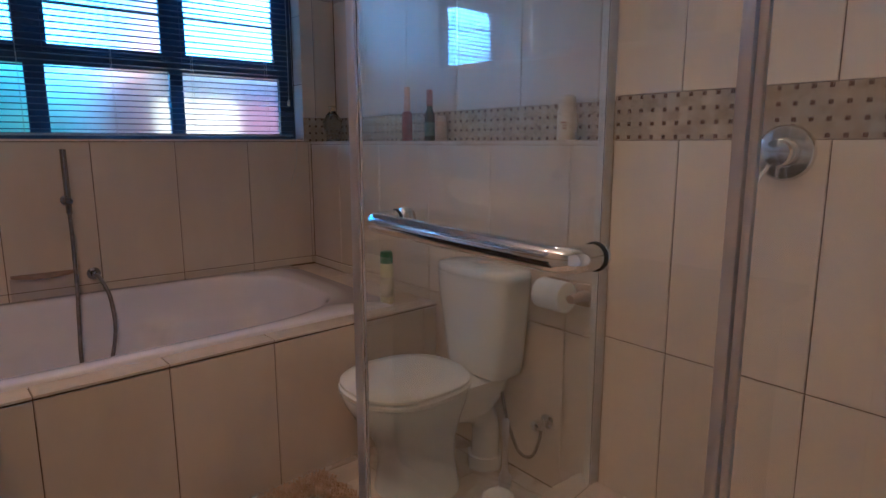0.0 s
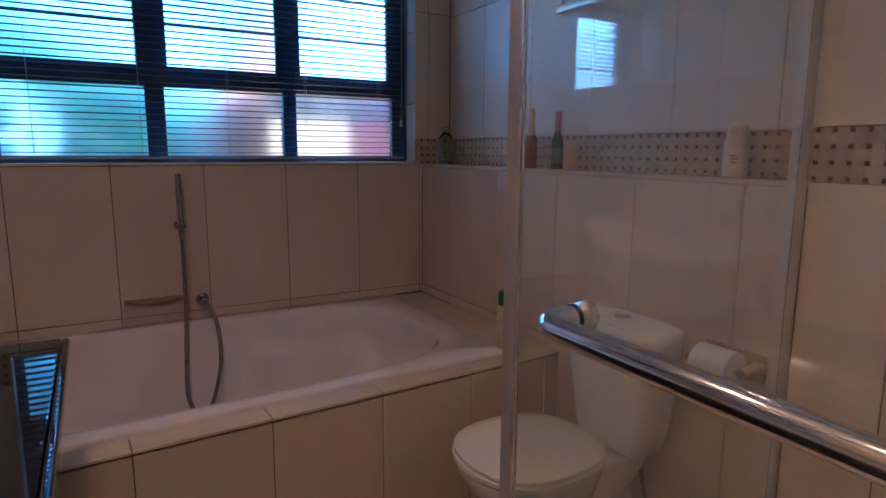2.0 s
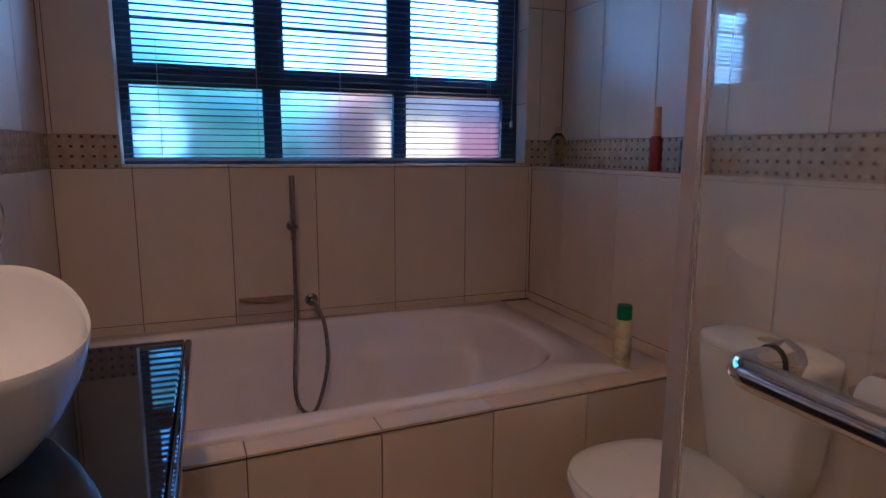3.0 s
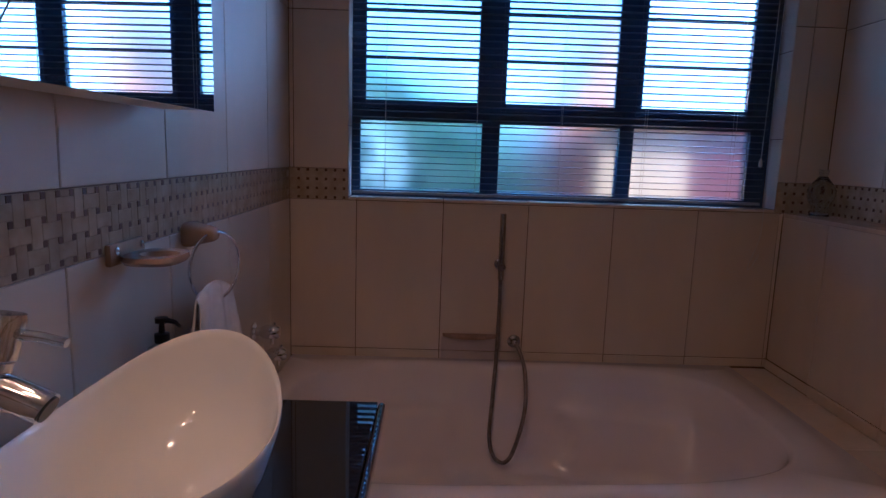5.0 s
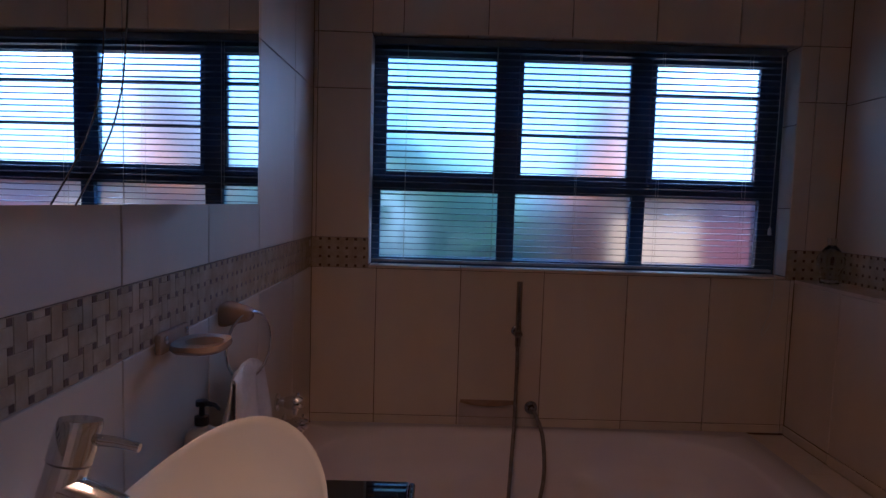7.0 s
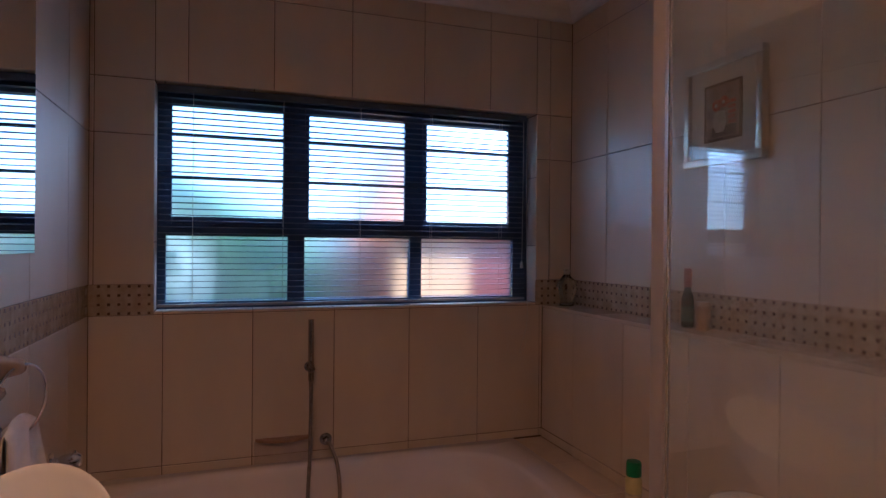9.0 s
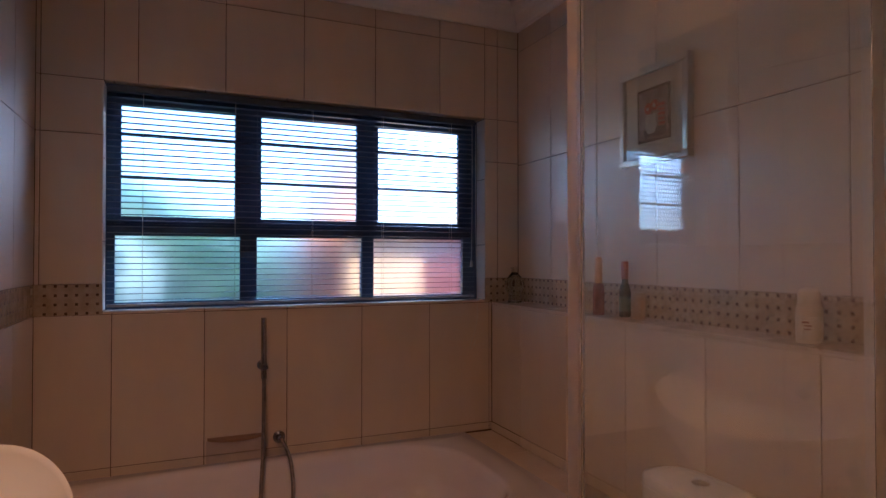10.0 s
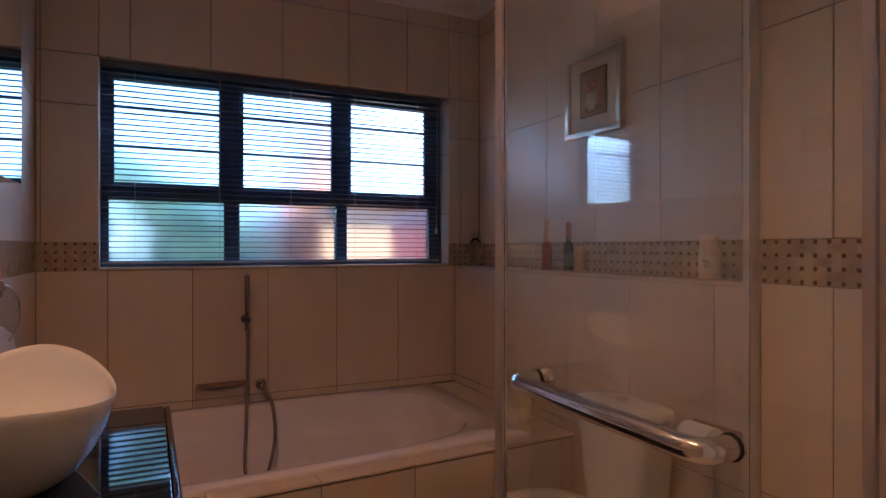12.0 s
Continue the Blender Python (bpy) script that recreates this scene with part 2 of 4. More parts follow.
floor = structure("floor", boxm(WALL_L - T, WALL_U + T, WALL_B - T, WALL_W + T, -0.1, FLOOR - TH), GROUT, "tiled bathroom floor")
ceiling = structure("ceiling", boxm(WALL_L - T, WALL_U + T, WALL_B - T, WALL_W + 0.22, CEIL, CEIL + 0.1), PLASTER, "white painted ceiling")


def cornice(name, a, b, inward):
    """A coved cornice from a to b; inward is the way into the room."""
    a, b, w = Vector((*a, CEIL)), Vector((*b, CEIL)), Vector((*inward, 0))
    prof = [(0, 0), (0, -0.11), (0.012, -0.11), (0.016, -0.10)] + [(0.09 - 0.074 * math.cos(t), -0.10 + 0.074 * math.sin(t)) for t in [radians(d) for d in range(10, 91, 16)]] + [(0.10, -0.016), (0.10, 0)]
    bm = bmesh.new()
    loft(bm, [[e + w * u + Vector((0, 0, h)) for u, h in prof] for e in (a, b)])
    bmesh.ops.recalc_face_normals(bm, faces=bm.faces)
    return part(name, bm, PLASTER, None, "white coved ceiling cornice", "structure")


cornice("trim_1", (WALL_L, WALL_W), (WALL_U, WALL_W), (0, -1))
cornice("trim_2", (WALL_L, WALL_B), (WALL_L, WALL_W), (1, 0))
cornice("trim_3", (WALL_U, SIDE_Y), (WALL_U, WALL_W), (-1, 0))
cornice("trim_4", (WALL_R, WALL_B), (WALL_R, SIDE_Y), (-1, 0))

# ---- outdoors ----
structure("ground", boxm(-60, 60, WALL_W + 0.25, 90, -0.3, -0.2), GROUNDM, "garden ground outside the window")

# ---- window ----
window = tagged(thing("window_1", "charcoal steel window with six frosted panes, closed", "window"), kind="structure")
FY = 3.415
bm = bmesh.new()
XS = [(0.495, 0.98), (1.05, 1.53), (1.586, 2.056)]
XT = [(0.518, 0.955), (1.068, 1.50), (1.607, 2.026)]
box(bm, WX0, 0.495, FY - 0.02, FY + 0.03, WZ0, WZ1)
box(bm, 2.056, WX1, FY - 0.02, FY + 0.03, WZ0, WZ1)
box(bm, 0.98, 1.05, FY - 0.02, FY + 0.03, WZ0, WZ1)
box(bm, 1.53, 1.586, FY - 0.02, FY + 0.03, WZ0, WZ1)
for x0, x1 in XS:
    box(bm, x0, x1, FY - 0.019, FY + 0.029, WZ0, 1.253)
    box(bm, x0, x1, FY - 0.019, FY + 0.029, 1.527, 1.58)
    box(bm, x0, x1, FY - 0.019, FY + 0.029, 2.085, WZ1)
part("window_frame", bm, FRAMEPAINT, window)
for (x0, x1), (s0, s1) in zip(XT, XS):
    bm = bmesh.new()
    box(bm, s0, x0, FY - 0.03, FY + 0.0, 1.575, 2.09, 0.002)
    box(bm, x1, s1, FY - 0.03, FY + 0.0, 1.575, 2.09, 0.002)
    box(bm, x0, x1, FY - 0.028, FY - 0.002, 1.575, 1.606, 0.002)
    box(bm, x0, x1, FY - 0.028, FY - 0.002, 2.058, 2.09, 0.002)
    sash = part("sash", bm, FRAMEPAINT, window)
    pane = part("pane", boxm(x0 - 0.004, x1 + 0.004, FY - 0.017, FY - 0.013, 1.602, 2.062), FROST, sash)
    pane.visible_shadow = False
    for z in (1.765, 1.94):
        part("burglar_bar", boxm(x0 - 0.02, x1 + 0.02, FY - 0.044, FY - 0.032, z - 0.006, z + 0.006, bevel=0.001), FRAMEPAINT, window)
for x0, x1 in XS:
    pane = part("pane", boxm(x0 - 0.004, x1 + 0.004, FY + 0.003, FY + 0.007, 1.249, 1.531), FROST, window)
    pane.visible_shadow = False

# ---- venetian blind ----
BY = 3.345
blind = thing("venetian_blind", "dark slim-slatted venetian blind lowered over the window, slats open", "blind")
bm = boxm(WX0 + 0.006, 2.094, BY - 0.015, BY + 0.015, 2.10, 2.128, bevel=0.002)
part("headrail", bm, SLAT, blind)
# Rail coloured pale to imitate light along the edge of the sill.
part("bottom_rail", boxm(WX0 + 0.008, 2.092, BY - 0.013, BY + 0.013, 1.240, 1.250, bevel=0.003), plain("lit_edge_rail_enamel", (0.34, 0.38, 0.44), 0.3), blind, "bottom rail, coloured pale blue-grey to stand in for the lit sill edge")
bm = bmesh.new()
prof = [(-0.0125, -0.0005), (-0.006, 0.0012), (0, 0.0018), (0.006, 0.0012), (0.0125, -0.0005)]
tilt = radians(-6)
lp = []
for y, z in prof + [(y, z - 0.0004) for y, z in prof[::-1]]:
    lp.append((y * math.cos(tilt) - z * math.sin(tilt), y * math.sin(tilt) + z * math.cos(tilt)))
loft(bm, [[(x, y, z) for y, z in lp] for x in (WX0 + 0.008, 2.092)])
bmesh.ops.recalc_face_normals(bm, faces=bm.faces)
first = part("slat", bm, SLAT, blind)
NS = 34
for k in range(NS):
    ob = first if not k else new("slat", first.data)
    ob.parent = blind
    ob.location = (0, BY, 1.266 + k * 0.0246)
    ob.rotation_euler = (random.uniform(-0.03, 0.03), random.uniform(-0.0008, 0.0008), 0)
for x in (0.60, 0.955, 1.285, 1.615, 1.965):
    bm = bmesh.new()
    for dy in (-0.0135, 0.0135):
        tube(bm, [(x, BY + dy, 1.245), (x, BY + dy, 2.10)], 0.0008, 5)
    part("ladder_cord", bm, CORD, blind)
bm = bmesh.new()
tube(bm, smooth_path([(2.075, BY - 0.02, 2.10), (2.074, BY - 0.022, 1.8), (2.07, BY - 0.024, 1.45), (2.069, BY - 0.024, 1.42)]), 0.0012, 6)
part("pull_cord", bm, CORD, blind)
part("cord_tassel", lathe(bmesh.new(), [(0.002, 0.03), (0.006, 0.02), (0.008, 0), (0.004, -0.004)], (2.069, BY - 0.024, 1.395), 12), CORD, blind, smooth=60)
bm = bmesh.new()
tube(bm, smooth_path([(2.095, BY - 0.02, 2.10), (2.09, BY - 0.03, 1.6), (2.085, 3.29, 1.25), (2.08, 3.285, 1.12), (2.05, 3.285, 1.02), (2.045, 3.285, 0.99), (2.06, 3.286, 1.0), (2.085, 3.287, 1.05)]), 0.0013, 6)
part("loose_cord", bm, CORD, blind)

# ---- bath ----
BZ = 0.588
BX0, BX1, BY0, BY1 = WALL_L + 0.003, 2.022, 2.345, WALL_W - 0.003
bath = thing("bath", "white acrylic built-in bath, empty, set in a tiled deck", "bath", at=(0, 0, 0))
ccx, ccy = (BX0 + BX1) / 2 - 0.005, (BY0 + BY1) / 2 + 0.005
N = 160
def rect_loop(x0, x1, y0, y1, z, n=N):
    """Points of a rectangle's edge, met by rays from the middle at even turns."""
    out = []
    for k in range(n):
        a = 2 * math.pi * k / n
        c, s = math.cos(a), math.sin(a)
        u, v = (x1 - x0) / 2, (y1 - y0) / 2
        cc, ss = c * u, s * v
        m = max(abs(c), abs(s))
        out.append(((x0 + x1) / 2 + cc / m, (y0 + y1) / 2 + ss / m, z))
    return out
rx, ry = (BX1 - BX0) / 2, (BY1 - BY0) / 2
tcx = ccx - 0.025
loops = [rect_loop(BX0, BX1, BY0, BY1, BZ - 0.03), rect_loop(BX0, BX1, BY0, BY1, BZ - 0.006), rect_loop(BX0 + 0.006, BX1 - 0.006, BY0 + 0.006, BY1 - 0.006, BZ)]
for gx, gy, dz, power in ((0.098, 0.056, 0.001, 3.8), (0.108, 0.066, 0.006, 3.8), (0.114, 0.074, 0.020, 3.8), (0.118, 0.082, 0.05, 3.7), (0.128, 0.096, 0.10, 3.6), (0.134, 0.104, 0.13, 3.6), (0.138, 0.108, 0.145, 3.6),
                          (0.142, 0.112, 0.16, 3.6), (0.150, 0.118, 0.18, 3.5), (0.165, 0.13, 0.22, 3.4), (0.19, 0.15, 0.27, 3.3), (0.22, 0.175, 0.33, 3.1), (0.27, 0.22, 0.375, 3.0), (0.33, 0.27, 0.395, 2.8), (0.52, 0.38, 0.405, 2.5)):
    loops.append(oval(tcx, ccy, rx - gx, ry - gy, BZ - dz, power, N))
tub = bmesh.new()
loft(tub, loops, cap0=False)
for v in tub.verts:
    if v.co.y > ccy and v.co.z < BZ - 0.11:
        for xa, xb in ((1.30, 1.80), (0.40, 0.93)):
            side = min(1.0, max(0.0, (v.co.x - xa) / 0.07)) * min(1.0, max(0.0, (xb - v.co.x) / 0.07))
            drop = min(1.0, max(0.0, (BZ - 0.125 - v.co.z) / 0.03))
            fade = min(1.0, max(0.0, (v.co.z - BZ + 0.385) / 0.08))
            v.co.y -= 0.045 * side * side * (3 - 2 * side) * drop * fade
    v.co.y -= 0.0524 * (BX1 + 0.06 - v.co.x) * (BY1 - v.co.y) / (BY1 - BY0)
part("tub", tub, ACRYLIC, bath, smooth=50)
part("drain", lathe(bmesh.new(), [(0.03, 0), (0.03, 0.004), (0.02, 0.006), (0.004, 0.006)], (0.62, ccy, BZ - 0.404), 24), CHROME, bath, "round chrome drain", smooth=40)

# ---- bath surround ----
surround = tagged(thing("trim_bath", "tiled bath surround with a cream deck and a tiled front", "bath surround"), kind="structure")
PANEL_Y = 2.262
bm = bmesh.new()
SLANT = pose(2.15, PANEL_Y, 0, rz=3.0) @ Matrix.Translation((-2.15, -PANEL_Y, 0))
box(bm, WALL_L - 0.02, WALL_R + TH, PANEL_Y + TH, PANEL_Y + 0.09, FLOOR - 0.002, 0.5685)
bm.transform(SLANT)
box(bm, BX1 + 0.003, WALL_R + TH, PANEL_Y + 0.06, WALL_W, FLOOR - 0.002, 0.5685)
part("surround_core", bm, GROUT, surround)

# ---- toilet ----
TY = 1.948
toilet = thing("toilet", "white close-coupled toilet with its lid closed, between bath and shower", "toilet", at=(1.9, TY, FLOOR))
toilet_inv = Matrix.Translation((-1.9, -TY, -FLOOR))
def tpart(name, bm, mat, label="", parent=toilet, smooth=50):
    if parent is toilet:
        bm.transform(toilet_inv)
    return part(name, bm, mat, parent, label, smooth=smooth)
def rrect(cx, cy, hx, hy, z, n=40, power=4.5):
    return oval(cx, cy, hx, hy, z, power, n)
bm = bmesh.new()
CY = 1.887
cl = [(0.425, 0.070, 0.112), (0.436, 0.078, 0.126), (0.50, 0.081, 0.140), (0.62, 0.085, 0.155), (0.70, 0.088, 0.166), (0.770, 0.090, 0.171)]
loft(bm, [rrect(2.166 - hx, CY, hx, hy, z) for z, hx, hy in cl])
tpart("cistern", bm, PORCELAIN)
bm = bmesh.new()
loft(bm, [rrect(2.077, CY, 0.089, 0.176, 0.766, 56, 3.2), rrect(2.077, CY, 0.093, 0.181, 0.774, 56, 3.2), rrect(2.077, CY, 0.093, 0.181, 0.790, 56, 3.2), rrect(2.077, CY, 0.088, 0.175, 0.801, 56, 3.2), rrect(2.077, CY, 0.070, 0.155, 0.806, 56, 3.0), rrect(2.077, CY, 0.03, 0.06, 0.807, 56, 2.5)])
tpart("cistern_lid", bm, PORCELAIN)
bm = lathe(bmesh.new(), [(0.024, 0), (0.024, 0.004), (0.020, 0.006), (0.003, 0.006)], (2.077, CY, 0.806), 24)
tpart("flush_button", bm, CHROME, "round chrome flush button", smooth=40)
bm = bmesh.new()
def seatloop(z, g=0.0, x0=1.585, x1=2.0):
    """Egg outline, rounder at the front."""
    out = []
    for k in range(48):
        a = 2 * math.pi * k / 48
        c, s = math.cos(a), math.sin(a)
        w = 0.188 - (0.034 if c > 0 else 0.006) * c
        out.append(((x0 + x1) / 2 + ((x1 - x0) / 2 + g) * math.copysign(abs(c) ** (0.52 if c > 0 else 0.88), c), TY + (w + g) * math.copysign(abs(s) ** 0.84, s), z))
    return out
loft(bm, [[(1.86 + (x - 1.86) * f + dx, TY + (y - TY) * g, z) for x, y, _ in seatloop(0)] for f, g, z, dx in ((0.66, 0.74, FLOOR, 0.02), (0.64, 0.72, 0.08, 0.02), (0.60, 0.64, 0.17, 0.015), (0.66, 0.68, 0.25, 0.01), (0.82, 0.83, 0.32, 0), (0.95, 0.94, 0.38, 0), (1.0, 0.98, 0.415, 0), (1.0, 0.98, 0.424, 0))])
tpart("bowl", bm, PORCELAIN)
bm = bmesh.new()
loft(bm, [rrect(1.99, 1.925, 0.10, 0.10, 0.30), rrect(2.0, 1.92, 0.145, 0.115, 0.36), rrect(2.0, 1.915, 0.155, 0.12, 0.41), rrect(2.0, 1.91, 0.150, 0.115, 0.424)])
tpart("cistern_shelf", bm, PORCELAIN)
bm = bmesh.new()
loft(bm, [seatloop(0.426, -0.004), seatloop(0.430, 0.004), seatloop(0.440, 0.004), seatloop(0.443, -0.002)])
tpart("seat", bm, SEAT)
bm = bmesh.new()
loft(bm, [seatloop(0.446, -0.006), seatloop(0.449, 0.0), seatloop(0.457, 0.0), seatloop(0.463, -0.008), seatloop(0.467, -0.05), seatloop(0.468, -0.12)])
tpart("seat_lid", bm, SEAT)
for dy in (-0.08, 0.08):
    tpart("hinge", lathe(bmesh.new(), [(0.010, -0.022), (0.012, -0.015), (0.012, 0.015), (0.010, 0.022)], (1.975, TY + dy, 0.446), 14, "Y"), CHROME)
bm = bmesh.new()
tube(bm, smooth_path([(1.98, TY - 0.03, 0.30), (2.06, TY - 0.05, 0.28), (2.10, TY - 0.055, 0.22), (2.10, TY - 0.055, FLOOR + 0.005)]), 0.05, 18)
tpart("waste_pipe", bm, PORCELAIN, "white plastic waste bend", smooth=60)
bm = bmesh.new()
tube(bm, [(2.10, TY - 0.055, FLOOR + 0.004), (2.10, TY - 0.055, FLOOR + 0.05)], 0.062, 20)
tpart("pipe_collar", bm, PORCELAIN)
bm = bmesh.new()
tube(bm, smooth_path([(2.09, 1.80, 0.37), (2.10, 1.785, 0.28), (2.12, 1.75, 0.17), (2.13, 1.70, 0.16), (2.135, 1.67, 0.22), (2.14, 1.665, 0.27)]), 0.006, 8)
tpart("supply_hose", bm, HOSE, "braided grey water hose")
valve = thing("angle_valve", "small chrome angle valve on the tiles beside the toilet", "valve", at=(WALL_R, 1.665, 0.29))
bm = lathe(bmesh.new(), [(0.026, 0), (0.026, -0.004), (0.012, -0.010), (0.010, -0.045), (0.012, -0.05)], (0, 0, 0), 18, "X")
part("valve_body", bm, CHROME, valve, smooth=40)
bm = lathe(bmesh.new(), [(0.014, -0.048), (0.019, -0.052), (0.019, -0.066), (0.014, -0.070)], (0, 0, 0), 12, "X")
part("valve_knob", bm, CHROME, valve, smooth=40)

brush = thing("toilet_brush", "clear plastic toilet brush in a round holder on the floor", "toilet brush", at=(1.98, 1.70, FLOOR))
part("holder", lathe(bmesh.new(), [(0.052, 0), (0.055, 0.006), (0.050, 0.02), (0.040, 0.024), (0.030, 0.012), (0.01, 0.012)], (0, 0, 0), 28), PORCELAIN, brush, smooth=60)
part("handle", lathe(bmesh.new(), [(0.020, 0.012), (0.022, 0.05), (0.010, 0.07), (0.008, 0.18), (0.012, 0.20), (0.012, 0.25), (0.004, 0.255)], (0.06, 0.03, 0), 18), SEAL, brush, smooth=60)

# ---- toilet roll ----
roll_holder = thing("toilet_roll_holder", "beige ceramic toilet roll holder on the tiled wall", "toilet roll holder", at=(WALL_R, 1.592, 0.752))
bm = boxm(-0.012, -0.0005, -0.085, 0.085, -0.035, 0.035, bevel=0.008)
part("backplate", bm, STONEWARE, roll_holder, smooth=40)
for dy in (-0.072, 0.072):
    bm = bmesh.new()
    tube(bm, smooth_path([(-0.01, dy, 0.0), (-0.04, dy, 0.004), (-0.085, dy, 0.0)]), lambda t: 0.018 - 0.004 * t, 12)
    part("arm", bm, STONEWARE, roll_holder, smooth=50)
part("spindle", tube(bmesh.new(), [(-0.075, -0.07, 0), (-0.075, 0.07, 0)], 0.008, 12), CHROME, roll_holder)
rollt = thing("toilet_roll", "white toilet paper roll on the ceramic holder", "toilet roll", at=(WALL_R - 0.075, 1.592, 0.752))
bm = lathe(bmesh.new(), [(0.020, -0.05), (0.046, -0.05), (0.047, -0.048), (0.047, 0.048), (0.046, 0.05), (0.020, 0.05), (0.020, -0.049)], (0, 0, 0), 36, "Y")
part("paper", bm, PAPER, rollt, smooth=40)

# ---- shower ----
kerb = tagged(thing("trim_shower", "low tiled kerb round the shower floor", "shower kerb"), kind="structure")
KX0, KX1 = 1.195, 1.300
bm = bmesh.new()
box(bm, KX0, KX1, WALL_B + 0.001, SIDE_Y + 0.055, FLOOR - 0.002, 0.160)
box(bm, KX1, WALL_R + 0.001, SIDE_Y - 0.12, SIDE_Y + 0.055, FLOOR - 0.002, 0.160)
part("kerb_core", bm, GROUT, kerb)

shower = thing("shower_enclosure", "clear glass corner shower enclosure, its door slightly ajar", "shower enclosure")
PX, PY, TURNED = 1.245, 1.305, 9.5
corner = pose(PX, PY, 0, rz=TURNED)
part("side_panel", boxm(0.014, 0.895, -0.003, 0.003, 0.172, 2.05), SHOWERGLASS, shower, "clear fixed glass side panel", matrix=corner).visible_shadow = False
door = part("glass_door", boxm(-0.003, 0.003, -0.636, -0.012, 0.18, 2.04), SHOWERGLASS, shower, "clear glass shower door, ajar", matrix=pose(PX, PY, 0, rz=0.4))
door.visible_shadow = False
part("edge_seal", boxm(-0.005, 0.005, -0.644, -0.632, 0.18, 2.04, bevel=0.002), SEAL, door, "milky plastic edge strip", smooth=40)
part("front_panel", boxm(1.247, 1.253, WALL_B + 0.02, 0.653, 0.172, 2.05), SHOWERGLASS, shower, "clear fixed glass front panel").visible_shadow = False
part("corner_post", boxm(-0.009, 0.009, -0.010, 0.010, 0.166, 2.06, bevel=0.003), SEAL, shower, "milky plastic corner seal", smooth=40, matrix=corner)
part("front_seal", boxm(1.245, 1.256, 0.650, 0.659, 0.166, 2.05, bevel=0.004), SEAL, shower, "milky plastic door seal", smooth=40)
part("wall_channel", boxm(2.132, WALL_R - 0.0005, SIDE_Y - 0.014, SIDE_Y + 0.014, 0.169, 2.06, bevel=0.002), plain("white_channel", (0.62, 0.58, 0.54), 0.35, 0.05), shower)
bm = bmesh.new()
H0, H1, HO, HZ0, HZ1 = -0.120, -0.494, -0.052, 1.091, 1.086
pp = [(-0.004, H0, HZ0), (HO + 0.022, H0, HZ0)] + [(HO + 0.022 - 0.022 * math.sin(a), H0 - 0.022 + 0.022 * math.cos(a), HZ0) for a in (0.4, 0.8, 1.2, 1.57)]
pp += [(HO + 0.022 - 0.022 * math.cos(a), H1 + 0.022 - 0.022 * math.sin(a), HZ1) for a in (0.0, 0.4, 0.8, 1.2, 1.57)] + [(-0.004, H1, HZ1)]
tube(bm, pp, 0.0148, 20)
part("door_handle", bm, CHROME, door, "long bent chrome towel-bar handle", smooth=60)
for y, z in ((H0, HZ0), (H1, HZ1)):
    part("handle_collar", lathe(bmesh.new(), [(0.0160, -0.0032), (0.0168, -0.0042), (0.0164, -0.0072), (0.015, -0.008)], (0, y, z), 24, "X"), BLACKPLASTIC, door, "thin black rubber ring", smooth=40)
part("inner_knob", lathe(bmesh.new(), [(0.012, 0.004), (0.018, 0.010), (0.020, 0.018), (0.015, 0.026), (0.006, 0.028)], (0, H0, HZ0), 8, "X"), CHROME, door, "faceted chrome inner knob")
part("inner_cap", lathe(bmesh.new(), [(0.012, 0.004), (0.0135, 0.006), (0.0135, 0.008), (0.005, 0.0095)], (0, H1, HZ1), 20, "X"), CHROME, door, smooth=40)

MIXY, MIXZ = 0.993, 1.185
mixer = thing("shower_mixer", "round chrome shower mixer with a short lever on the tiles", "shower mixer", at=(WALL_R, MIXY, MIXZ))
part("rose_plate", lathe(bmesh.new(), [(0.063, -0.0005), (0.063, -0.006), (0.058, -0.012), (0.035, -0.016), (0.03, -0.016)], (0, 0, 0), 40, "X"), CHROME, mixer, smooth=40)
part("mixer_knob", lathe(bmesh.new(), [(0.030, -0.014), (0.031, -0.045), (0.028, -0.055), (0.005, -0.058)], (0, 0, 0), 32, "X"), CHROME, mixer, smooth=40)
part("lever", tube(bmesh.new(), [(-0.04, 0.015, -0.02), (-0.055, 0.03, -0.055), (-0.07, 0.042, -0.09)], 0.006, 10), CHROME, mixer, smooth=50)

shead = thing("overhead_shower", "large round chrome shower head on a wall arm", "shower head", at=(WALL_R, 0.95, 2.02))
part("shower_arm", tube(bmesh.new(), smooth_path([(0, 0, 0.05), (-0.12, 0, 0.055), (-0.2, 0, 0.04), (-0.215, 0, 0.0)]), 0.010, 12), CHROME, shead, smooth=60)
part("head", lathe(bmesh.new(), [(0.012, 0.0), (0.02, -0.012), (0.085, -0.03), (0.088, -0.04), (0.08, -0.042)], (-0.215, 0, 0.0), 36), CHROME, shead, smooth=40)

# ---- hand shower over the bath ----
SX = 1.063
rail = thing("hand_shower", "chrome stick hand shower on a wall bracket with a hanging hose", "hand shower", at=(SX, WALL_W, 1.0))
part("bracket", lathe(bmesh.new(), [(0.021, 0), (0.021, -0.008), (0.012, -0.012), (0.012, -0.045), (0.016, -0.05), (0.016, -0.075), (0.010, -0.08)], (0, 0, -0.02), 20, "Y"), DIMROOM_CHROME, rail, smooth=40)
part("wand", tube(bmesh.new(), [(0, -0.065, -0.07), (0, -0.064, 0.0), (0, -0.062, 0.185)], 0.0115, 16), DIMROOM_CHROME, rail, smooth=60)
hose_pts = [(0, -0.065, -0.07), (0.0, -0.07, -0.16), (-0.006, -0.10, -0.36), (-0.02, -0.16, -0.50), (-0.03, -0.21, -0.66), (0.0, -0.235, -0.73), (0.05, -0.23, -0.715), (0.10, -0.19, -0.56), (0.105, -0.12, -0.42), (0.085, -0.06, -0.35), (0.072, -0.045, -0.335)]
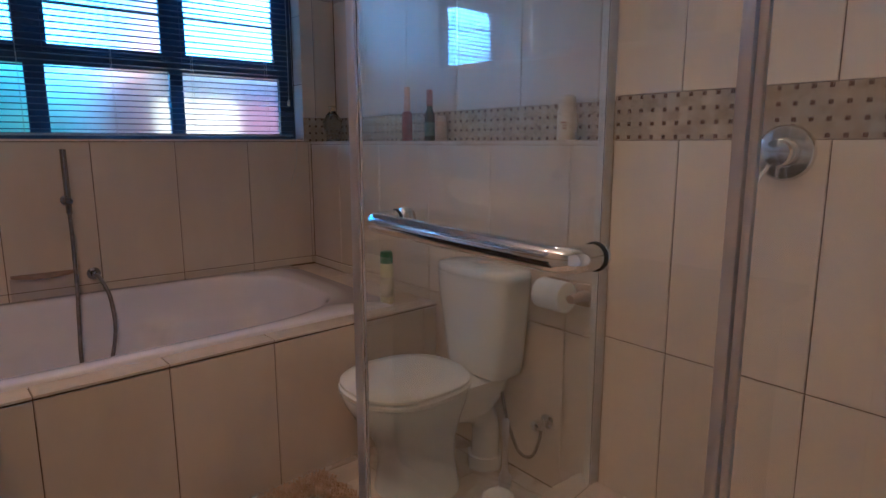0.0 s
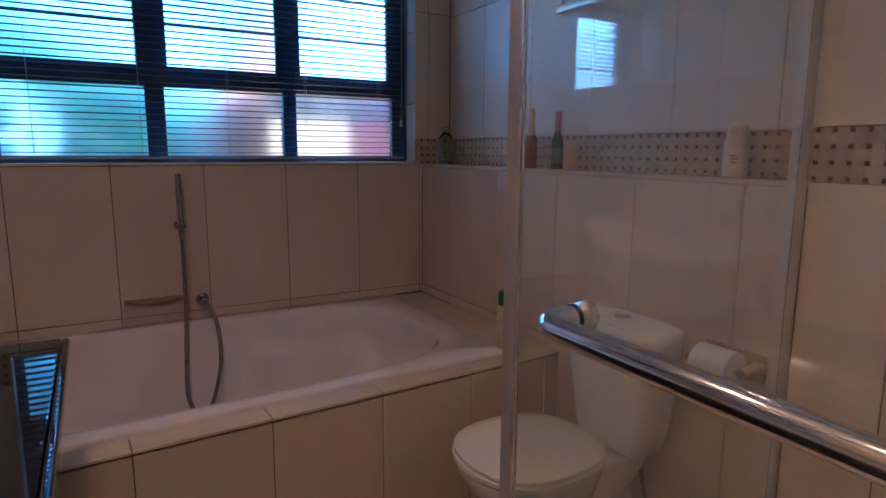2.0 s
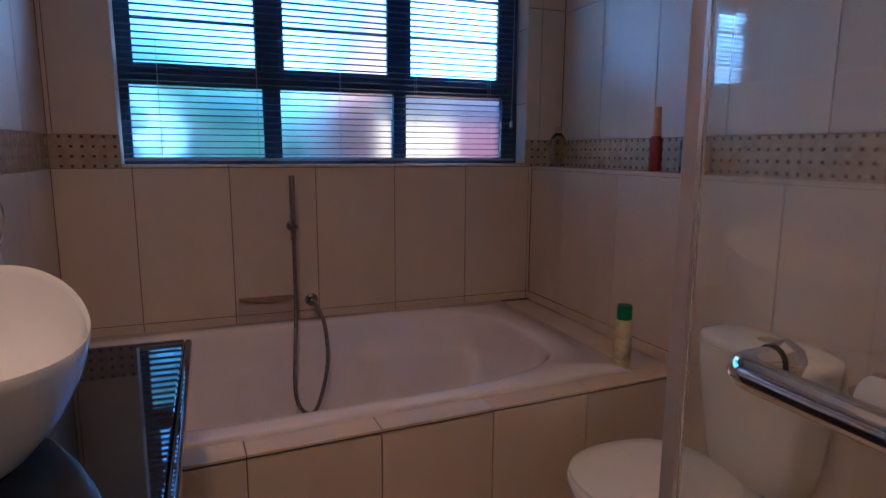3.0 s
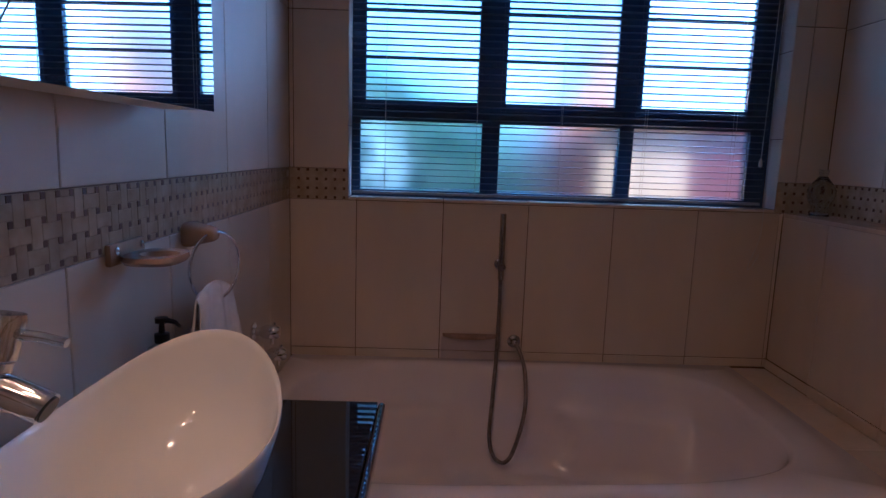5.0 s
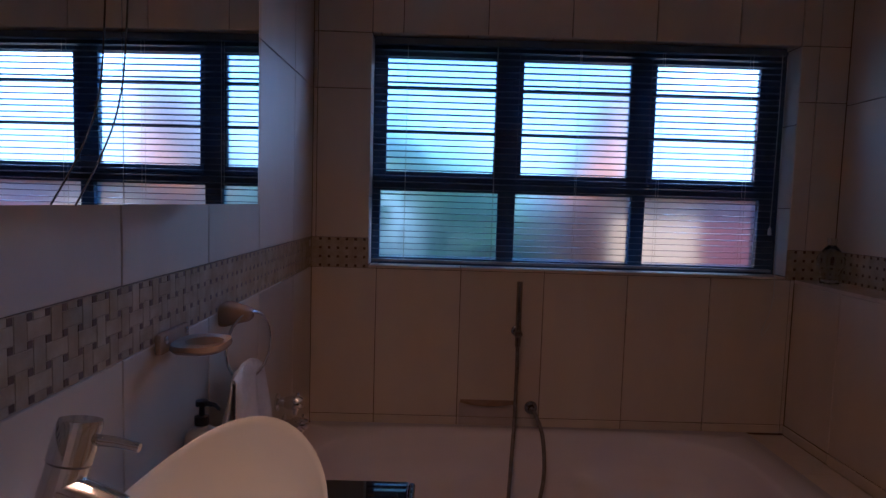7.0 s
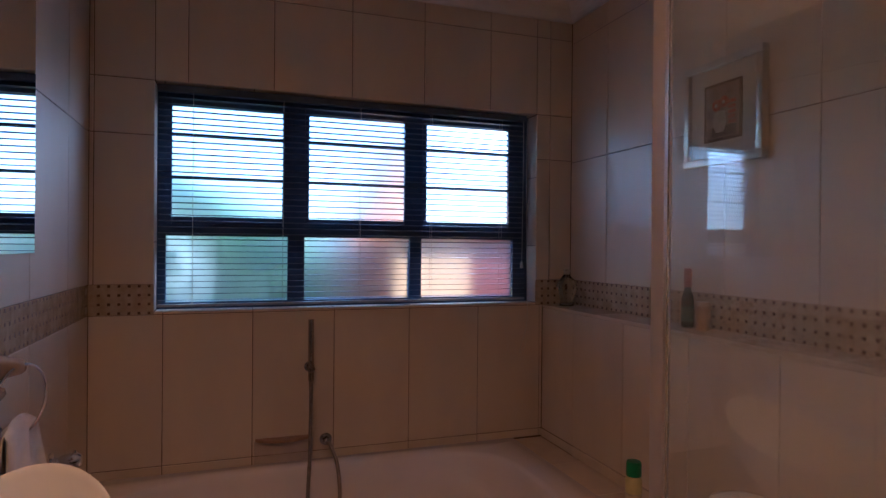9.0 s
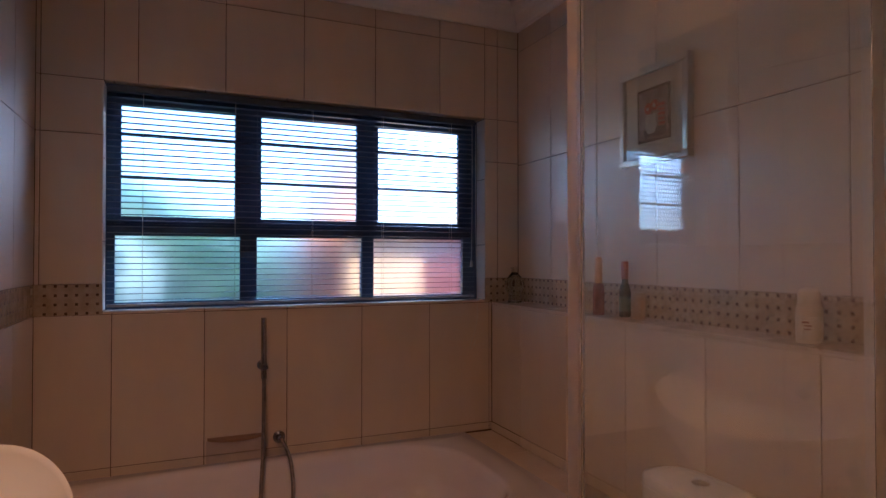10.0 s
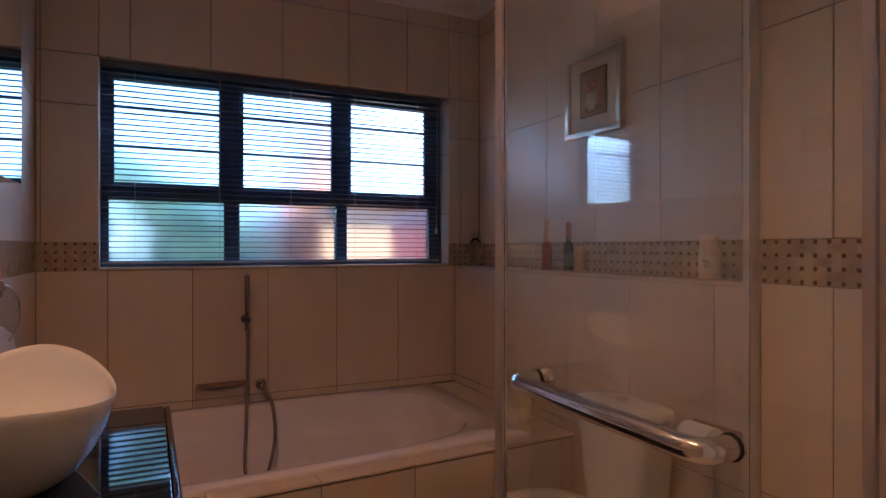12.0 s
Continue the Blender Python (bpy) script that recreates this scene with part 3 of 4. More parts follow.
part("hose", tube(bmesh.new(), smooth_path(hose_pts, 10), 0.0078, 10), HOSE, rail, "grey flexible metal hose", smooth=60)
part("wall_outlet", lathe(bmesh.new(), [(0.026, 0), (0.026, -0.006), (0.014, -0.012), (0.014, -0.045), (0.010, -0.048)], (0.072, 0, -0.335), 22, "Y"), DIMROOM_CHROME, rail, smooth=40)

# ---- bath taps on the left wall ----
for k, (y, z) in enumerate(((2.80, 0.83), (2.88, 0.73))):
    tap = thing("bath_tap", "chrome wall tap over the bath end" if k == 0 else "chrome wall spout below the bath tap", "tap", at=(WALL_L, y, z))
    part("flange", lathe(bmesh.new(), [(0.028, 0), (0.028, 0.006), (0.014, 0.010), (0.012, 0.03)], (0, 0, 0), 20, "X"), CHROME, tap, smooth=40)
    part("tap_body", lathe(bmesh.new(), [(0.017, 0.028), (0.022, 0.04), (0.022, 0.075), (0.016, 0.085), (0.004, 0.087)], (0, 0, 0), 20, "X"), CHROME, tap, smooth=40)
    bm = bmesh.new()
    for a in range(3):
        d = Vector((0, math.cos(a * 2.094 + 0.5), math.sin(a * 2.094 + 0.5)))
        tube(bm, [Vector((0.06, 0, 0)), Vector((0.06, 0, 0)) + d * 0.038], lambda t: 0.008 - 0.002 * t, 8)
    part("tap_grip", bm, CHROME, tap, smooth=50)

# ---- soap niche ----
niche = thing("soap_dish", "recessed brownish ceramic soap dish in the wall over the bath", "soap dish", at=(0.962, WALL_W, 0.615))
GREYTILE = vary(material("greyish_tile"), (0.46, 0.39, 0.36), (0.54, 0.46, 0.42), 9, 4, 0.1, 30, rough=(0.15, 0.3))
part("plate", boxm(-0.119, 0.119, -0.003, 0.001, 0.005, 0.062, bevel=0.001), GREYTILE, niche, "greyish glazed plate")
part("plate", boxm(-0.119, 0.119, -0.003, 0.001, -0.033, 0.002, bevel=0.001), GREYTILE, niche, "greyish glazed plate")
bm = bmesh.new()
loft(bm, [[(x, -0.004 - 0.020 * max(0.0, 1 - (x / 0.115) ** 2) ** 0.7 * f, z - 0.010 * (1 - (x / 0.115) ** 2)) for x in [(-0.115 + 0.23 * k / 24) for k in range(25)]] + [(0.115, -0.002, z), (-0.115, -0.002, z)] for f, z in ((0.75, 0.064), (1.0, 0.069), (0.9, 0.076))])
bmesh.ops.recalc_face_normals(bm, faces=bm.faces)
part("lip", bm, plain("brown_ceramic", (0.30, 0.19, 0.13), 0.35), niche, "brown stained ceramic lip", smooth=40)

# ---- counter, basin, tap ----
CX1, CY1, CZ = 0.707, 2.178, 0.876
counter = thing("countertop", "polished black granite countertop under the basin", "countertop", at=(WALL_L, 0, CZ))
bm = boxm(0.001, CX1 - WALL_L - 0.016, 0.95, CY1, -0.032, 0, bevel=0.003, seg=2)
part("slab", bm, GRANITE, counter)
bm = boxm(CX1 - WALL_L - 0.0155, CX1 - WALL_L, 0.95, CY1, -0.034, 0.0, bevel=0.009, seg=4)
part("front_edge", bm, GRANITE, counter, "rounded polished front edge", smooth=40)
vanity = thing("vanity_unit", "dark wooden vanity cabinet under the granite top", "cabinet", at=(WALL_L, 0, FLOOR))
DARKWOOD = vary(material("dark_wood"), (0.03, 0.018, 0.012), (0.06, 0.035, 0.022), 8, 6, 0.2, 80, (1, 1, 8), (0.3, 0.45))
part("carcass", boxm(0.001, 0.37, 1.0, 2.10, 0.0, CZ - 0.033 - FLOOR, bevel=0.003), DARKWOOD, vanity)
for y0, y1 in ((1.004, 1.547), (1.553, 2.096)):
    d = part("door", boxm(0.371, 0.389, y0, y1, 0.06, 0.765, bevel=0.004), DARKWOOD, vanity)
    part("door_handle", tube(bmesh.new(), smooth_path([(0.389, y1 - 0.05, 0.5), (0.41, y1 - 0.05, 0.51), (0.41, y1 - 0.05, 0.6), (0.389, y1 - 0.05, 0.61)]), 0.004, 8), CHROME, d)

basin = thing("vessel_basin", "white oval porcelain vessel basin with raised ends on the black counter", "basin", at=(0.434, 1.698, CZ))
def rim_z(a):
    return 0.152 + (0.064 if math.sin(a) > 0 else 0.030) * math.sin(a) ** 2
bm = bmesh.new()
RX, RY, M = 0.162, 0.265, 96
rings = []
def ring(fx, fy, fz, dz=0.0):
    out = []
    for k in range(M):
        a = 2 * math.pi * k / M
        out.append((RX * fx * math.cos(a), RY * fy * math.sin(a), rim_z(a) * fz + dz))
    return out
outer = [(0.42, 0.42, 0, 0.0005), (0.50, 0.50, 0, 0.004), (0.66, 0.68, 0.18, 0), (0.82, 0.83, 0.42, 0), (0.93, 0.93, 0.68, 0), (0.985, 0.985, 0.90, 0), (1.0, 1.0, 0.985, 0), (0.993, 0.994, 1.0, 0.002), (0.975, 0.98, 1.0, 0.0), (0.955, 0.962, 0.95, 0)]
inner = [(0.90, 0.91, 0.70, 0), (0.80, 0.82, 0.46, 0), (0.62, 0.65, 0.26, 0), (0.38, 0.42, 0.10, 0.012), (0.12, 0.14, 0.0, 0.024)]
loft(bm, [ring(*q) for q in outer + inner])
part("bowl", bm, PORCELAIN, basin, smooth=60)
part("drain", lathe(bmesh.new(), [(0.022, 0), (0.022, 0.004), (0.003, 0.006)], (0, 0, 0.024), 20), CHROME, basin, "chrome basin drain", smooth=40)

tap = thing("basin_mixer", "tall leaning chrome single-lever basin mixer on the counter", "tap", at=(0.256, 1.522, CZ))
part("tap_base", lathe(bmesh.new(), [(0.028, 0), (0.028, 0.006), (0.024, 0.010)], (0, 0, 0), 28), CHROME, tap, smooth=40)
part("tap_column", tube(bmesh.new(), [(0, 0, 0.005), (0.032, 0.038, 0.15), (0.060, 0.072, 0.290)], 0.0235, 28), CHROME, tap, smooth=60)
part("tap_cap", tube(bmesh.new(), [(0.0605, 0.0725, 0.293), (0.0685, 0.0825, 0.335), (0.0690, 0.0835, 0.340)], lambda t: 0.0255 - 0.002 * t * t, 28), CHROME, tap, smooth=50)
part("spout", tube(bmesh.new(), [(0.052, 0.062, 0.266), (0.086, 0.065, 0.253), (0.116, 0.067, 0.239), (0.121, 0.067, 0.236)], lambda t: 0.020 - 0.001 * t, 20), CHROME, tap, smooth=60)
part("spout_end", tube(bmesh.new(), [(0.1212, 0.067, 0.2359), (0.1232, 0.067, 0.2348)], 0.0155, 18), BLACKPLASTIC, tap, "dark aerator of the spout", smooth=60)
part("tap_lever", tube(bmesh.new(), [(0.080, 0.082, 0.316), (0.112, 0.084, 0.312), (0.138, 0.083, 0.307)], lambda t: 0.0075 - 0.002 * t, 12), CHROME, tap, smooth=60)

soap = thing("soap_dispenser", "pump soap bottle with a black pump behind the basin", "soap dispenser", at=(0.275, 2.095, CZ))
part("bottle", lathe(bmesh.new(), [(0.030, 0), (0.033, 0.004), (0.033, 0.12), (0.028, 0.135), (0.012, 0.145), (0.012, 0.15)], (0, 0, 0), 24), plain("milky_soap_bottle", (0.35, 0.33, 0.30), 0.3), soap, smooth=40)
pump = part("pump", lathe(bmesh.new(), [(0.014, 0.148), (0.014, 0.165), (0.006, 0.167), (0.005, 0.185), (0.012, 0.187), (0.012, 0.197), (0.004, 0.199)], (0, 0, 0), 18), BLACKPLASTIC, soap, "black plastic pump head", smooth=40)
part("nozzle", tube(bmesh.new(), [(0, 0, 0.193), (0.03, -0.01, 0.192), (0.042, -0.014, 0.184)], lambda t: 0.006 - 0.003 * t, 10), BLACKPLASTIC, pump, smooth=50)

# ---- mirror cabinet ----
MX = 0.370
cabinet = thing("mirror_cabinet", "white wall cabinet with a frameless mirror front over the basin", "mirror cabinet", at=(MX, 2.145, 0))
cabinet.rotation_euler = (0, 0, radians(-1.7))
WHITEBOARD = plain("white_laminate", (0.75, 0.74, 0.72), 0.35, 0.03)
part("carcass", boxm(-0.112, -0.006, -0.989, -0.002, 1.472, 2.10, bevel=0.001), WHITEBOARD, cabinet)
part("hanging_rail", boxm(-0.135, -0.1125, -0.95, -0.03, 1.52, 2.06), WHITEBOARD, cabinet)
for y0, y1 in ((-0.990, -0.497), (-0.495, 0)):
    part("mirror_door", boxm(-0.005, 0, y0, y1, 1.470, 2.103), MIRROR, cabinet, "frameless mirror door")

cable = thing("power_cord", "thin black cord hanging in front of the mirror doors", "cord", at=(0, 0, 0))
part("cord", tube(bmesh.new(), smooth_path([(0.368, 1.62, 2.106), (0.369, 1.642, 1.85), (0.368, 1.633, 1.66), (0.367, 1.615, 1.58), (0.366, 1.578, 1.52), (0.365, 1.535, 1.470)]), 0.0011, 8), BLACKPLASTIC, cable, smooth=60)

# ---- ceramic accessories and towel on the left wall ----
dish = thing("tumbler_holder", "beige ceramic soap and tumbler holder screwed to the wall", "tumbler holder", at=(WALL_L, 2.035, 1.205))
part("back", boxm(0.0005, 0.013, -0.062, 0.062, -0.012, 0.028, bevel=0.006), STONEWARE, dish, smooth=40)
bm = bmesh.new()
NR = 40
def shelf(rx, ry, z):
    return [(0.012 + 0.05 + rx * math.copysign(abs(math.cos(a)) ** 0.7, math.cos(a)), ry * math.copysign(abs(math.sin(a)) ** 0.7, math.sin(a)), z) for a in [2 * math.pi * k / NR for k in range(NR)]]
def hole(r, z):
    return [(0.068 + r * math.cos(a), r * math.sin(a), z) for a in [2 * math.pi * k / NR for k in range(NR)]]
loft(bm, [hole(0.030, -0.010), shelf(0.046, 0.056, -0.010), shelf(0.050, 0.062, -0.004), shelf(0.048, 0.060, 0.005), hole(0.034, 0.005), hole(0.030, -0.010)], False, False)
part("ring_shelf", bm, STONEWARE, dish, smooth=50)
for dy in (-0.055, 0.055):
    part("screw", lathe(bmesh.new(), [(0.007, 0.012), (0.007, 0.016), (0.002, 0.018)], (0, dy * 0.8, 0.015), 12, "X"), CHROME, dish, smooth=40)

ring_ob = thing("towel_ring", "chrome towel ring on a beige ceramic mount", "towel ring", at=(WALL_L, 2.33, 1.205))
bm = bmesh.new()
loft(bm, [[(x, y * s, z * s) for y, z in [(0.045 * math.copysign(abs(math.cos(a)) ** 0.6, math.cos(a)), 0.028 * math.copysign(abs(math.sin(a)) ** 0.6, math.sin(a))) for a in [2 * math.pi * k / 28 for k in range(28)]]] for x, s in ((0.0005, 1.0), (0.012, 1.0), (0.03, 0.8), (0.06, 0.55), (0.065, 0.4))])
part("mount", bm, STONEWARE, ring_ob, smooth=50)
bm = bmesh.new()
RR = 0.080
tube(bm, [(0.060 + 0.028 * math.cos(a), RR * math.cos(a), -0.075 + RR * math.sin(a)) for a in [2 * math.pi * k / 48 for k in range(48)]], 0.0038, 10, closed=True)
part("ring", bm, CHROME, ring_ob, "thin chrome ring", smooth=60)

towel = thing("hand_towel", "pale grey cotton hand towel hanging through the ring", "towel", at=(WALL_L + 0.060, 2.305, 1.064))
bm = bmesh.new()
U, V = 44, 26
for side in (1, -1):
    grid = []
    for j in range(V + 1):
        v = j / V
        row = []
        for i in range(U + 1):
            u = i / U - 0.5
            w = 0.112 + 0.052 * min(1.0, v * 1.9)
            fold = 0.017 * math.sin(u * 12 + 0.5 * side + 0.9 * math.sin(3 * u)) * (0.25 + 0.75 * v) + 0.006 * v * math.sin(u * 41 + 2 * v)
            z = -0.30 * v if side > 0 else -0.24 * v
            x = side * (0.008 + 0.010 * min(1, v * 2.5)) + fold * side
            rise = 0.014 * math.sqrt(max(0.0, 1 - (v * 6) ** 2)) + 0.022 * math.cos(3 * u) * (1 - v)
            row.append(bm.verts.new((x if v else 0.0, u * 2 * w * 0.80 + 0.004 * math.sin(9 * v), z + rise)))
        grid.append([row[i] for i in range(U + 1)])
    for j in range(V):
        for i in range(U):
            bm.faces.new((grid[j][i], grid[j][i + 1], grid[j + 1][i + 1], grid[j + 1][i]))
    if side > 0:
        top = grid[0]
    else:
        for i in range(U):
            bm.faces.new((top[i], top[i + 1], grid[0][i + 1], grid[0][i]))
bmesh.ops.recalc_face_normals(bm, faces=bm.faces)
bmesh.ops.solidify(bm, geom=bm.faces[:], thickness=0.004)
part("cloth", bm, TOWEL, towel, smooth=80)

# ---- picture ----
picture = thing("framed_picture", "silver-framed box picture of red flowers in a vase, white mount", "picture", at=(WALL_U, 2.312, 1.955))
PW, PH, PD = 0.172, 0.178, 0.030
bm = bmesh.new()
for (y0, y1, z0, z1) in ((-PW, PW, PH - 0.026, PH), (-PW, PW, -PH, -PH + 0.026), (-PW, -PW + 0.026, -PH + 0.026, PH - 0.026), (PW - 0.026, PW, -PH + 0.026, PH - 0.026)):
    box(bm, -PD, -0.001, y0, y1, z0, z1, bevel=0.005)
part("frame", bm, SILVER, picture, smooth=40)
part("mount", boxm(-0.014, -0.010, -PW + 0.026, PW - 0.026, -PH + 0.026, PH - 0.026), plain("mount_card", (0.80, 0.77, 0.71), 0.8, 0.04), picture, "off-white mount board")
inner = part("inner_frame", boxm(-0.018, -0.0142, -0.082, 0.082, -0.098, 0.098, bevel=0.001), plain("dark_inner_frame", (0.10, 0.06, 0.05), 0.5), picture, "dark brown inner frame")
art = part("picture_panel", boxm(-0.0195, -0.0182, -0.072, 0.072, -0.088, 0.088), plain("print_ground", (0.30, 0.22, 0.20), 0.6, 0.3), picture, "brown printed ground")
DARKPRINT, PALEPRINT, REDPRINT = plain("dark_print", (0.07, 0.05, 0.06), 0.6, 0.3), plain("pale_print", (0.55, 0.50, 0.48), 0.6, 0.2), plain("red_print", (0.50, 0.05, 0.03), 0.6, 0.3)
part("painted_table", boxm(-0.0205, -0.0196, -0.062, 0.045, -0.084, -0.052), DARKPRINT, art, "dark painted table")
part("painted_curtain", boxm(-0.0203, -0.0196, 0.035, 0.068, -0.05, 0.084), plain("grey_print", (0.34, 0.28, 0.30), 0.6, 0.3), art, "grey painted cloth")
bm = bmesh.new()
loft(bm, [[(-0.0206 - d, 0.008 + y, z) for y, z in ((-0.016, -0.070), (0.016, -0.070), (0.028, -0.045), (0.022, 0.0), (-0.022, 0.0), (-0.028, -0.045))] for d in (0, 0.002)])
part("vase", bm, PALEPRINT, art, "pale painted vase")
for y, z, r in ((0.022, 0.022, 0.021), (-0.010, 0.030, 0.020)):
    fl = part("flower", lathe(bmesh.new(), [(r, -0.0206), (r * 0.9, -0.0230), (r * 0.5, -0.024)], (0, y, z), 9, "X"), REDPRINT, art, "red painted flower")
    part("flower", lathe(bmesh.new(), [(r * 0.35, -0.0241), (r * 0.3, -0.0246)], (0, y, z - 0.002), 9, "X"), PALEPRINT, art, "pale flower centre")
for k in range(5):
    part("painted_cup", boxm(-0.0225, -0.0206, -0.062 + 0.003 * (k % 2), -0.030, -0.048 + 0.017 * k, -0.037 + 0.017 * k, bevel=0.0008), REDPRINT, art, "red painted stripe of a cup")
part("picture_glass", boxm(-0.027, -0.025, -PW + 0.02, PW - 0.02, -PH + 0.02, PH - 0.02), GLASS, picture).visible_shadow = False

# ---- bottles on the ledge ----
def bottle(name, label, cat, at, prof, mat, cap=None, capmat=None, sides=22, extra=()):
    t = thing(name, label, cat, at=at)
    b = part("bottle", lathe(bmesh.new(), prof, (0, 0, 0), sides), mat, t, smooth=40)
    if cap:
        part("cap", lathe(bmesh.new(), cap, (0, 0, 0), sides), capmat, t, smooth=40)
    for nm, pr, mt in extra:
        part(nm, lathe(bmesh.new(), pr, (0, 0, 0), sides), mt, t, smooth=40)
    return t


LZ = LEDGE + 0.0005
AMBER = plain("amber_plastic", (0.60, 0.30, 0.14), 0.3)
DARKRED = plain("dark_red_plastic", (0.22, 0.03, 0.03), 0.25)
bottle("lotion_bottle", "slim red lotion bottle with an orange cap on the tiled ledge", "bottle", (2.235, 2.535, LZ), [(0.020, 0), (0.022, 0.003), (0.022, 0.11), (0.016, 0.122)], DARKRED, [(0.014, 0.122), (0.015, 0.13), (0.012, 0.20), (0.013, 0.205), (0.012, 0.222), (0.003, 0.224)], AMBER)
bottle("mouthwash_bottle", "dark green tapered bottle with a reddish cap on the tiled ledge", "bottle", (2.27, 2.425, LZ), [(0.019, 0), (0.021, 0.004), (0.021, 0.10), (0.011, 0.13), (0.011, 0.14)], plain("dark_green_plastic", (0.015, 0.05, 0.04), 0.2), [(0.012, 0.14), (0.013, 0.145), (0.013, 0.205), (0.004, 0.208)], plain("rust_cap", (0.35, 0.10, 0.07), 0.4), extra=(("bottle_label", [(0.0213, 0.02), (0.0214, 0.021), (0.0214, 0.075), (0.0213, 0.076)], plain("green_label", (0.06, 0.14, 0.10), 0.5)),))
bottle("cream_jar", "short tan jar on the tiled ledge", "bottle", (2.265, 2.345, LZ), [(0.022, 0), (0.024, 0.003), (0.024, 0.07), (0.020, 0.078)], plain("tan_plastic", (0.45, 0.30, 0.18), 0.35), [(0.021, 0.078), (0.021, 0.095), (0.004, 0.097)], plain("tan_cap", (0.5, 0.38, 0.25), 0.35))
powder = bottle("powder_bottle", "cream talcum powder bottle with a rounded cap on the tiled ledge", "bottle", (2.25, 1.69, LZ), [(0.029, 0), (0.031, 0.004), (0.031, 0.088), (0.027, 0.102)], plain("cream_plastic", (0.72, 0.60, 0.42), 0.35), [(0.026, 0.102), (0.027, 0.106), (0.026, 0.132), (0.018, 0.140), (0.004, 0.142)], plain("cream_cap", (0.75, 0.63, 0.45), 0.35), extra=(("label_mark", [(0.0313, 0.020), (0.0315, 0.021), (0.0315, 0.07), (0.0313, 0.071)], plain("pale_label", (0.74, 0.64, 0.48), 0.5, 0.05)),))
for k, (a, z, h) in enumerate(((-2.75, 0.052, 0.005), (-2.62, 0.044, 0.004), (-2.70, 0.035, 0.004))):
    part("print_bar", boxm(0.0312, 0.0321, -0.010 + 0.002 * k, 0.008, z, z + h), plain("brown_print", (0.30, 0.14, 0.09), 0.5), powder, "short brown print bar", matrix=pose(0, 0, 0, rz=math.degrees(a)))
can = bottle("air_freshener_can", "green-capped yellow air freshener can on the bath deck", "spray can", (2.005, 2.365, 0.5785), [(0.024, 0), (0.0265, 0.003), (0.0265, 0.155), (0.020, 0.165)], plain("pale_yellow_can", (0.62, 0.56, 0.25), 0.3), [(0.024, 0.165), (0.025, 0.168), (0.0245, 0.205), (0.022, 0.212), (0.004, 0.213)], plain("green_cap", (0.01, 0.16, 0.05), 0.35), extra=(("can_label", [(0.0268, 0.03), (0.027, 0.031), (0.027, 0.11), (0.0268, 0.111)], plain("can_print", (0.50, 0.45, 0.30), 0.35, 0.35)),))
GLASSY = plain("clear_vase_glass", (0.9, 0.92, 0.9), 0.05, 0.03, trans=1.0)
bottle("glass_ornament", "small clear glass ornament in the corner of the ledge", "ornament", (2.24, 3.19, LZ), [(0.030, 0), (0.034, 0.004), (0.028, 0.03), (0.045, 0.07), (0.048, 0.10), (0.030, 0.13), (0.014, 0.15), (0.018, 0.175)], GLASSY)

# ---- bath mat ----
mat_th = thing("bath_mat", "tan shaggy bath mat with a smooth pale middle on the floor", "bath mat", at=(1.47, 1.97, FLOOR))
mat_th.rotation_euler = (0, 0, radians(4))
part("mat_base", boxm(-0.26, 0.14, -0.30, 0.20, 0.001, 0.012, bevel=0.004), plain("mat_middle", (0.60, 0.47, 0.36), 0.95), mat_th)
bm = bmesh.new()
rnd = random.Random(4)
for k in range(5200):
    while True:
        x, y = rnd.uniform(-0.27, 0.15), rnd.uniform(-0.31, 0.21)
        if not (-0.17 < x < 0.05 and -0.21 < y < 0.11):
            break
    a, ln, h = rnd.uniform(0, 6.28), rnd.uniform(0.008, 0.02), rnd.uniform(0.008, 0.026)
    d = Vector((math.cos(a), math.sin(a), 0))
    s = Vector((-d.y, d.x, 0)) * 0.0016
    p = Vector((x, y, 0.011))
    q = p + d * ln * 0.6 + Vector((0, 0, h))
    r = p + d * ln * 1.3 + Vector((0, 0, h * 0.8))
    v = [bm.verts.new(c) for c in (p - s, p + s, q + s, q - s, r + s, r - s)]
    bm.faces.new((v[0], v[1], v[2], v[3]))
    bm.faces.new((v[3], v[2], v[4], v[5]))
part("shag", bm, MATFIBRE, mat_th, "tan shaggy pile", "stuff")

# ---- ceiling lamps ----
for k, (x, y, watts) in enumerate(LAMPS):
    dl = thing("downlight", "small round recessed ceiling spotlight, lit warm", "ceiling light", "ceiling spotlights", at=(x, y, CEIL))
    part("bezel", lathe(bmesh.new(), [(0.045, -0.0005), (0.045, -0.006), (0.036, -0.010), (0.032, -0.004)], (0, 0, 0), 28), CHROME, dl, smooth=40)
    lm = bpy.data.materials.get("lamp_glow") or material("lamp_glow")
    lb = lm.node_tree.nodes["Principled BSDF"]
    lb.inputs["Emission Color"].default_value = (1, 0.66, 0.38, 1)
    lb.inputs["Emission Strength"].default_value = 4
    part("bulb", lathe(bmesh.new(), [(0.026, -0.0105), (0.026, -0.012), (0.004, -0.014)], (0, 0, 0), 24), lm, dl, "glowing lamp face")
    la = new("lamp_light", bpy.data.lights.new("lamp_light", "AREA"))
    la.data.shape, la.data.size, la.data.energy, la.data.color = "DISK", 0.06, watts, (1, 0.43, 0.135)
    la.data.spread = radians(130)
    la.matrix_world = pose(x, y, CEIL - 0.02)

